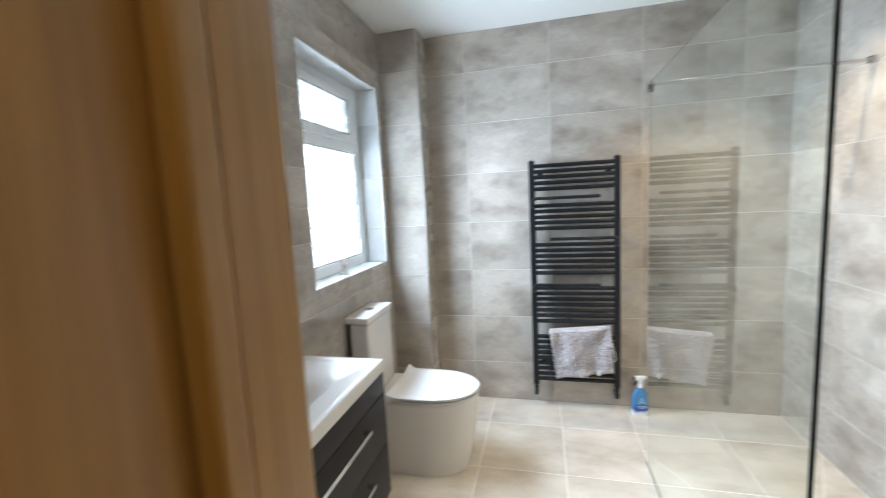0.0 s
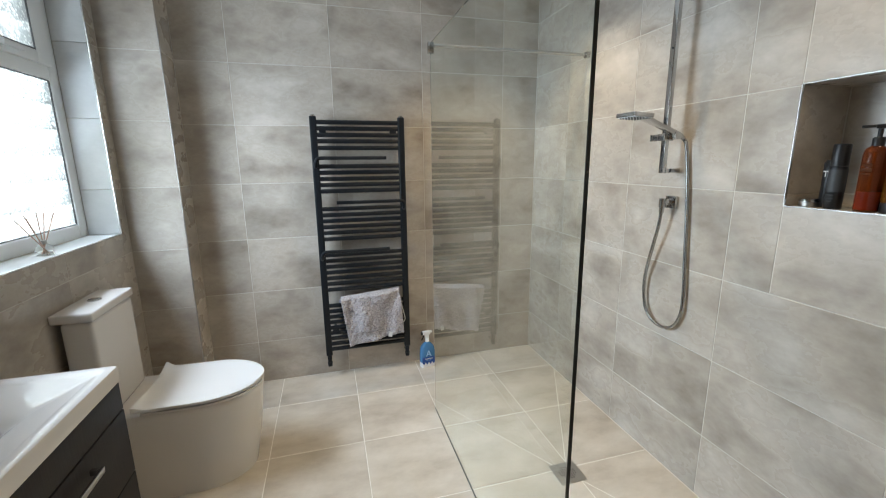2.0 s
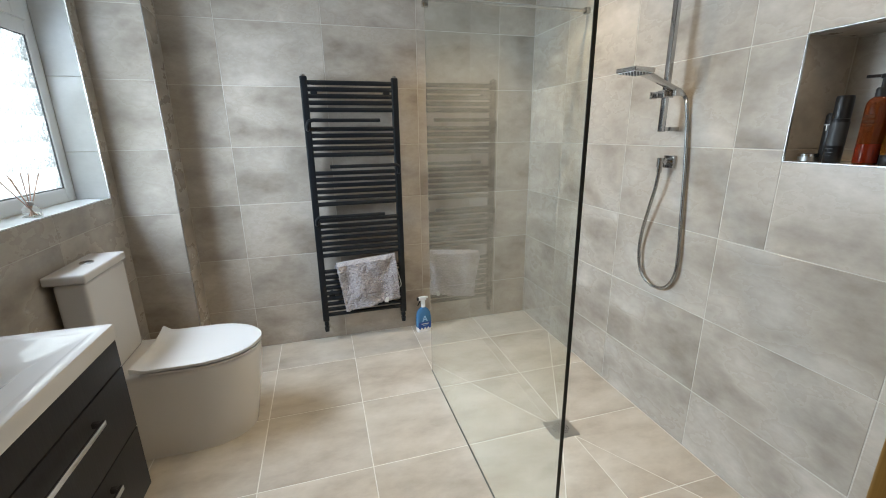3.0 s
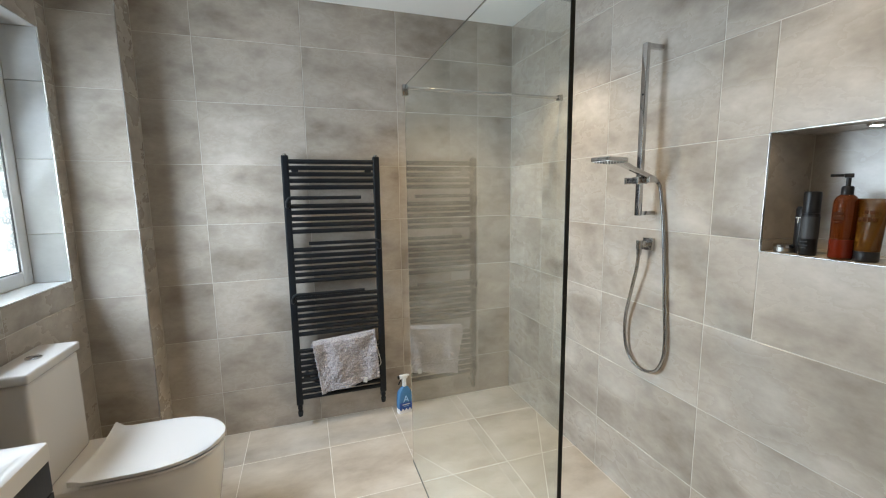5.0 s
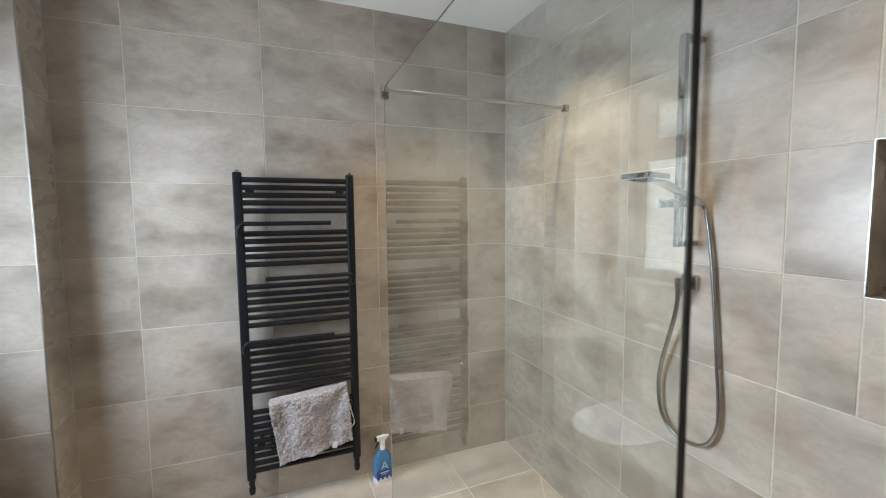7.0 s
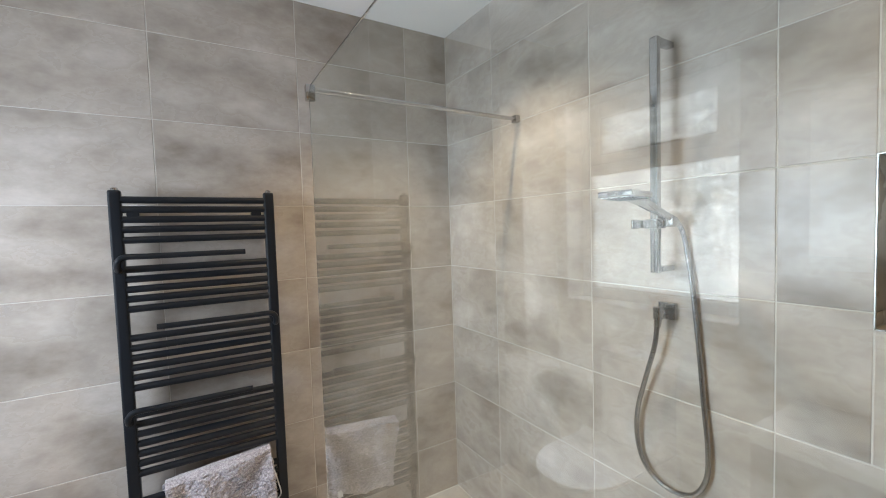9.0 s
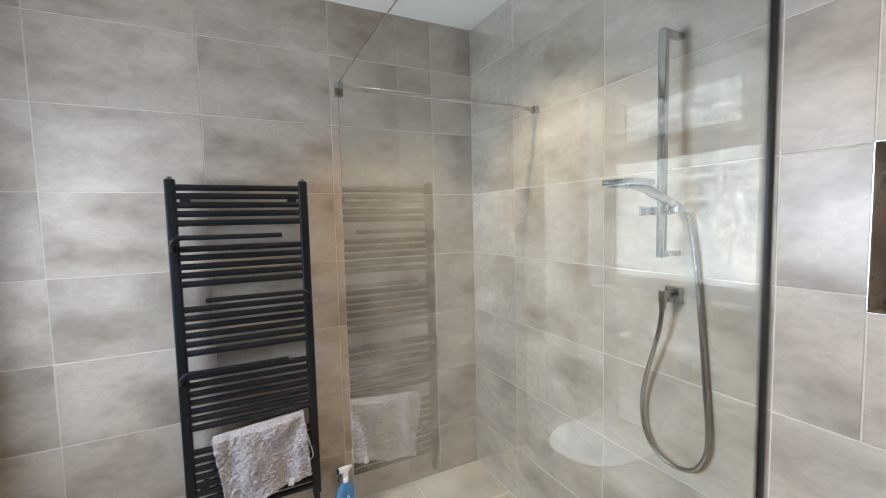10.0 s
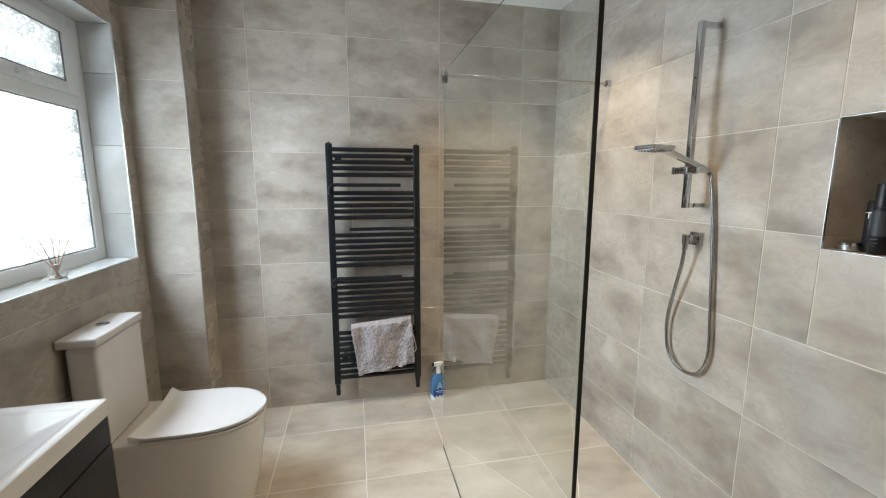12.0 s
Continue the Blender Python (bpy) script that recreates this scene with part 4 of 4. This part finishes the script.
def rain_head():
    s = thing("rain_shower_head", "square chrome overhead rain shower head on a wall arm", "shower")
    cx, cy, z, h = RAIN
    part("head_plate", boxed(cx - h, cx + h, cy - h, cy + h, z, z + 0.010, 0.003), CHROME, s)
    noz = bmesh.new()
    for i in range(12):
        for j in range(12):
            x, y = cx + h * (-0.88 + 1.76 * i / 11), cy + h * (-0.88 + 1.76 * j / 11)
            rod(noz, (x, y, z - 0.003), (x, y, z + 0.001), 0.0032, 6)
    part("nozzles", noz, SEAL, s, "grey rubber nozzles")
    part("joint", rod(bmesh.new(), (cx, cy, z + 0.009), (cx, cy, z + 0.055), 0.012, 16), CHROME, s)
    part("arm", boxed(cx - 0.013, EAST - 0.0004, cy - 0.013, cy + 0.013, z + 0.05, z + 0.068, 0.004), CHROME, s)
    part("flange", boxed(EAST - 0.010, EAST - 0.0003, cy - 0.03, cy + 0.03, z + 0.03, z + 0.09, 0.003), CHROME, s)


RAIN = (1.024, 1.795, 2.22, 0.101)
rain_head()


def drain():
    s = thing("shower_drain", "square brushed steel shower drain grate in the floor", "drain", (DRAIN[0], DRAIN[1], 0.0004))
    part("plate", boxed(-0.060, 0.060, -0.060, 0.060, 0, 0.0022, 0.0008, 1), STEEL, s)
    holes = bmesh.new()
    for i in range(7):
        for j in range(7):
            if abs(i - 3) + abs(j - 3) <= 4:
                x, y = (i - 3) * 0.0105, (j - 3) * 0.0105
                rod(holes, (x, y, 0.0021), (x, y, 0.0026), 0.0033, 8)
    part("holes", holes, BLACK_PLASTIC, s, "dark drain holes")


drain()


# ---- things in the niche ----
def writing(parent, rows, x, mat, back=0.0):
    """Unreadable print: short bars on a face that looks along -x."""
    for y0, y1, z0, z1 in rows:
        part("print", boxed(x, x + 0.0006, y0, y1, z0, z1), mat, parent)


def spray_can():
    s = thing("spray_can", "dark grey aerosol can with a black cap", "can", (1.402, 1.096, NI_Z0 + 0.0005))
    part("can", lathe(bmesh.new(), [(0.0195, 0), (0.0215, 0.003), (0.0215, 0.118), (0.0205, 0.124)], sides=28), CAN_GREY, s)
    part("cap", lathe(bmesh.new(), [(0.0205, 0.1245), (0.0208, 0.128), (0.0208, 0.182), (0.0195, 0.187), (0.016, 0.188)], sides=28), BLACK_PLASTIC, s)
    lab = lathe(bmesh.new(), [(0.0218, 0.05), (0.0218, 0.115)], sides=28)
    part("label", lab, CAN_LABEL, s, "grey printed label")
    writing(s, [(-0.010, 0.010, 0.040, 0.0425), (-0.012, 0.012, 0.030, 0.0315), (-0.008, 0.008, 0.022, 0.0235)], -0.0222, CAN_LABEL)
    k = thing("black_bottle", "small black toiletry bottle with white print", "bottle", (1.432, 1.128, NI_Z0 + 0.0005))
    part("bottle", lathe(bmesh.new(), [(0.020, 0), (0.0225, 0.003), (0.0225, 0.135), (0.018, 0.142)], sides=24), BLACK_PLASTIC, k)
    t = bpy.data.curves.new("letter", "FONT")
    t.body, t.size, t.extrude, t.align_x = "T", 0.026, 0.0003, "CENTER"
    lt = new("letter", t)
    lt.data.materials.append(WHITE_PRINT)
    lt.parent = k
    lt.matrix_basis = pose(-0.0228, 0.004, 0.092, 90, 0, -90)
    n = thing("shaving_tin", "small round steel tin on the niche floor", "tin", (1.412, 1.163, NI_Z0 + 0.0005))
    part("tin", lathe(bmesh.new(), [(0.026, 0), (0.028, 0.002), (0.028, 0.016)], sides=28), STEEL, n)
    part("lid", lathe(bmesh.new(), [(0.0288, 0.0162), (0.0288, 0.023), (0.026, 0.025)], sides=28), CHROME, n)


spray_can()


def amber_bottle():
    s = thing("pump_bottle", "amber plastic pump bottle with a black pump", "bottle", (1.402, 1.016, NI_Z0 + 0.0005))
    part("bottle", lathe(bmesh.new(), [(0.024, 0), (0.0265, 0.004), (0.0265, 0.152), (0.0252, 0.163), (0.0215, 0.172), (0.016, 0.177), (0.012, 0.179)], sides=32), AMBER, s)
    writing(s, [(-0.012, 0.012, 0.124, 0.131), (-0.013, 0.013, 0.110, 0.119), (-0.010, 0.010, 0.102, 0.105)], -0.0271, BROWN_PRINT)
    part("fill_band", lathe(bmesh.new(), [(0.0268, 0.006), (0.0268, 0.056)], sides=32), material("dark_amber_print", (0.11, 0.010, 0.002), 0.08), s, "darker amber lower band")
    pump(s, 0.178, BLACK_PLASTIC, 0.0135, 0.038, 118)
    t = thing("cosmetic_tube", "golden translucent tube standing on its black cap", "tube", (1.412, 0.964, NI_Z0 + 0.0005))
    part("cap", lathe(bmesh.new(), [(0.024, 0), (0.0255, 0.002), (0.0255, 0.026), (0.024, 0.028)], sides=28), BLACK_PLASTIC, t)
    bm = bmesh.new()
    outline_solid(bm, lambda k: [((0.0235 * (1 - k) + 0.002) * math.cos(a), (0.0255 + 0.010 * k) * math.sin(a)) for a in (2 * math.pi * i / 28 for i in range(28))],
                  [(0, 0.0285), (0.12, 0.034), (0.4, 0.07), (0.7, 0.12), (0.93, 0.155), (1.0, 0.168)])
    part("tube_body", bm, AMBER_TUBE, t)
    writing(t, [(-0.016, -0.006, 0.128, 0.137), (-0.003, 0.005, 0.128, 0.137), (-0.020, -0.013, 0.108, 0.119), (-0.010, -0.004, 0.108, 0.119), (-0.001, 0.006, 0.108, 0.119), (0.009, 0.016, 0.108, 0.119)], -0.0205, BROWN_PRINT)


amber_bottle()


# ---- small things ----
def cleaner():
    s = thing("spray_bottle", "blue cleaning spray bottle with a white trigger head on the floor", "bottle", (0.546, 2.783, 0.0005), turn=8)

    def body(k):
        w, d = (0.052, 0.028) if k < 2 else (0.050 - 0.010 * (k - 2), 0.027 - 0.005 * (k - 2))
        if k >= 3:
            w, d = 0.038 - 0.025 * (k - 3), 0.021 - 0.008 * (k - 3)
        return round_rect(-w, w, -d, d, min(w, d) * 0.75, 5)
    lower = [(0, 0.0), (0.3, 0.003), (1.0, 0.034)]
    part("base", outline_solid(bmesh.new(), body, lower), WHITE_PLASTIC, s, "white lower part of the wrap")
    upper = [(1.0, 0.0342), (1.9, 0.085), (2.0, 0.115), (2.5, 0.138), (3.0, 0.150), (3.4, 0.163), (4.0, 0.176)]
    part("body", outline_solid(bmesh.new(), body, upper), BLUE_LIQUID, s, "translucent blue body")
    z_ = bmesh.new()
    for i in range(4):
        x = -0.036 + i * 0.0240
        vs = [z_.verts.new(p) for p in ((x - 0.0120, -0.0288, 0.036), (x, -0.0288, 0.018), (x + 0.0120, -0.0288, 0.036))]
        z_.faces.new(vs)
    ext = bmesh.ops.extrude_face_region(z_, geom=list(z_.faces))
    bmesh.ops.translate(z_, verts=[e for e in ext["geom"] if isinstance(e, bmesh.types.BMVert)], vec=(0, 0.0008, 0))
    part("zigzag", z_, DEEP_BLUE, s, "blue zigzag print")
    part("label", boxed(-0.046, 0.046, -0.0292, -0.0284, 0.036, 0.074, 0), DEEP_BLUE, s, "deep blue label band")
    part("print", boxed(-0.026, 0.026, -0.0297, -0.0291, 0.058, 0.063), WHITE_PRINT, s)
    part("print", boxed(-0.018, 0.018, -0.0297, -0.0291, 0.048, 0.051), PALE_BLUE, s)
    tri = bmesh.new()
    for q in (((-0.020, 0.078), (-0.012, 0.078), (0.003, 0.118), (-0.004, 0.118)), ((0.012, 0.078), (0.020, 0.078), (0.004, 0.118), (-0.003, 0.118)), ((-0.013, 0.088), (0.013, 0.088), (0.011, 0.094), (-0.011, 0.094))):
        tri.faces.new([tri.verts.new((x, -0.0294 + 0.0001 * len(tri.faces), z)) for x, z in q])
    ext = bmesh.ops.extrude_face_region(tri, geom=list(tri.faces))
    bmesh.ops.translate(tri, verts=[e for e in ext["geom"] if isinstance(e, bmesh.types.BMVert)], vec=(0, 0.004, 0))
    part("emblem", tri, PALE_BLUE, s, "white peaked emblem")
    part("neck", lathe(bmesh.new(), [(0.0145, 0.1762), (0.0145, 0.196), (0.012, 0.2)], sides=18), WHITE_PLASTIC, s)
    h = boxed(-0.032, 0.022, -0.0105, 0.0105, 0.226, 0.252, 0.006, 3)
    box(h, -0.014, 0.012, -0.010, 0.010, 0.198, 0.230, 0.004)
    box(h, 0.010, 0.036, -0.008, 0.008, 0.236, 0.250, 0.005)
    part("trigger_head", h, WHITE_PLASTIC, s, "white sprayer head")
    part("nozzle", boxed(-0.044, -0.0325, -0.009, 0.009, 0.229, 0.249, 0.003), BLACK_PLASTIC, s, "black spray nozzle")
    tr = tube(bmesh.new(), spline([(-0.022, 0, 0.226), (-0.026, 0, 0.214), (-0.034, 0, 0.200), (-0.040, 0, 0.190)], 5), 0.0045, 8)
    part("trigger", tr, BLACK_PLASTIC, s, "black trigger")


cleaner()


def diffuser():
    s = thing("reed_diffuser", "small clear glass reed diffuser with brown sticks on the window sill", "diffuser", (-1.098, 2.118, WIN_Z0 + 0.0008))
    part("glass_jar", lathe(bmesh.new(), [(0.026, 0), (0.028, 0.003), (0.027, 0.026), (0.020, 0.038), (0.012, 0.043)], sides=24), THIN_GLASS, s)
    part("oil", lathe(bmesh.new(), [(0.023, 0.004), (0.024, 0.014)], sides=24), THIN_GLASS, s)
    part("neck", lathe(bmesh.new(), [(0.0115, 0.0432), (0.0115, 0.058), (0.010, 0.059)], sides=20), STEEL, s, "silver collar")
    for dx, dy in ((-0.014, -0.100), (0.014, -0.086), (-0.016, -0.046), (0.006, -0.014), (-0.010, 0.058), (0.014, 0.072)):
        part("reed", rod(bmesh.new(), (-dx * 0.2, -dy * 0.15, 0.006), (dx, dy, 0.168 - 0.2 * abs(dy)), 0.0018, 6), REED, s)


diffuser()

lay_floor()
lay_all()
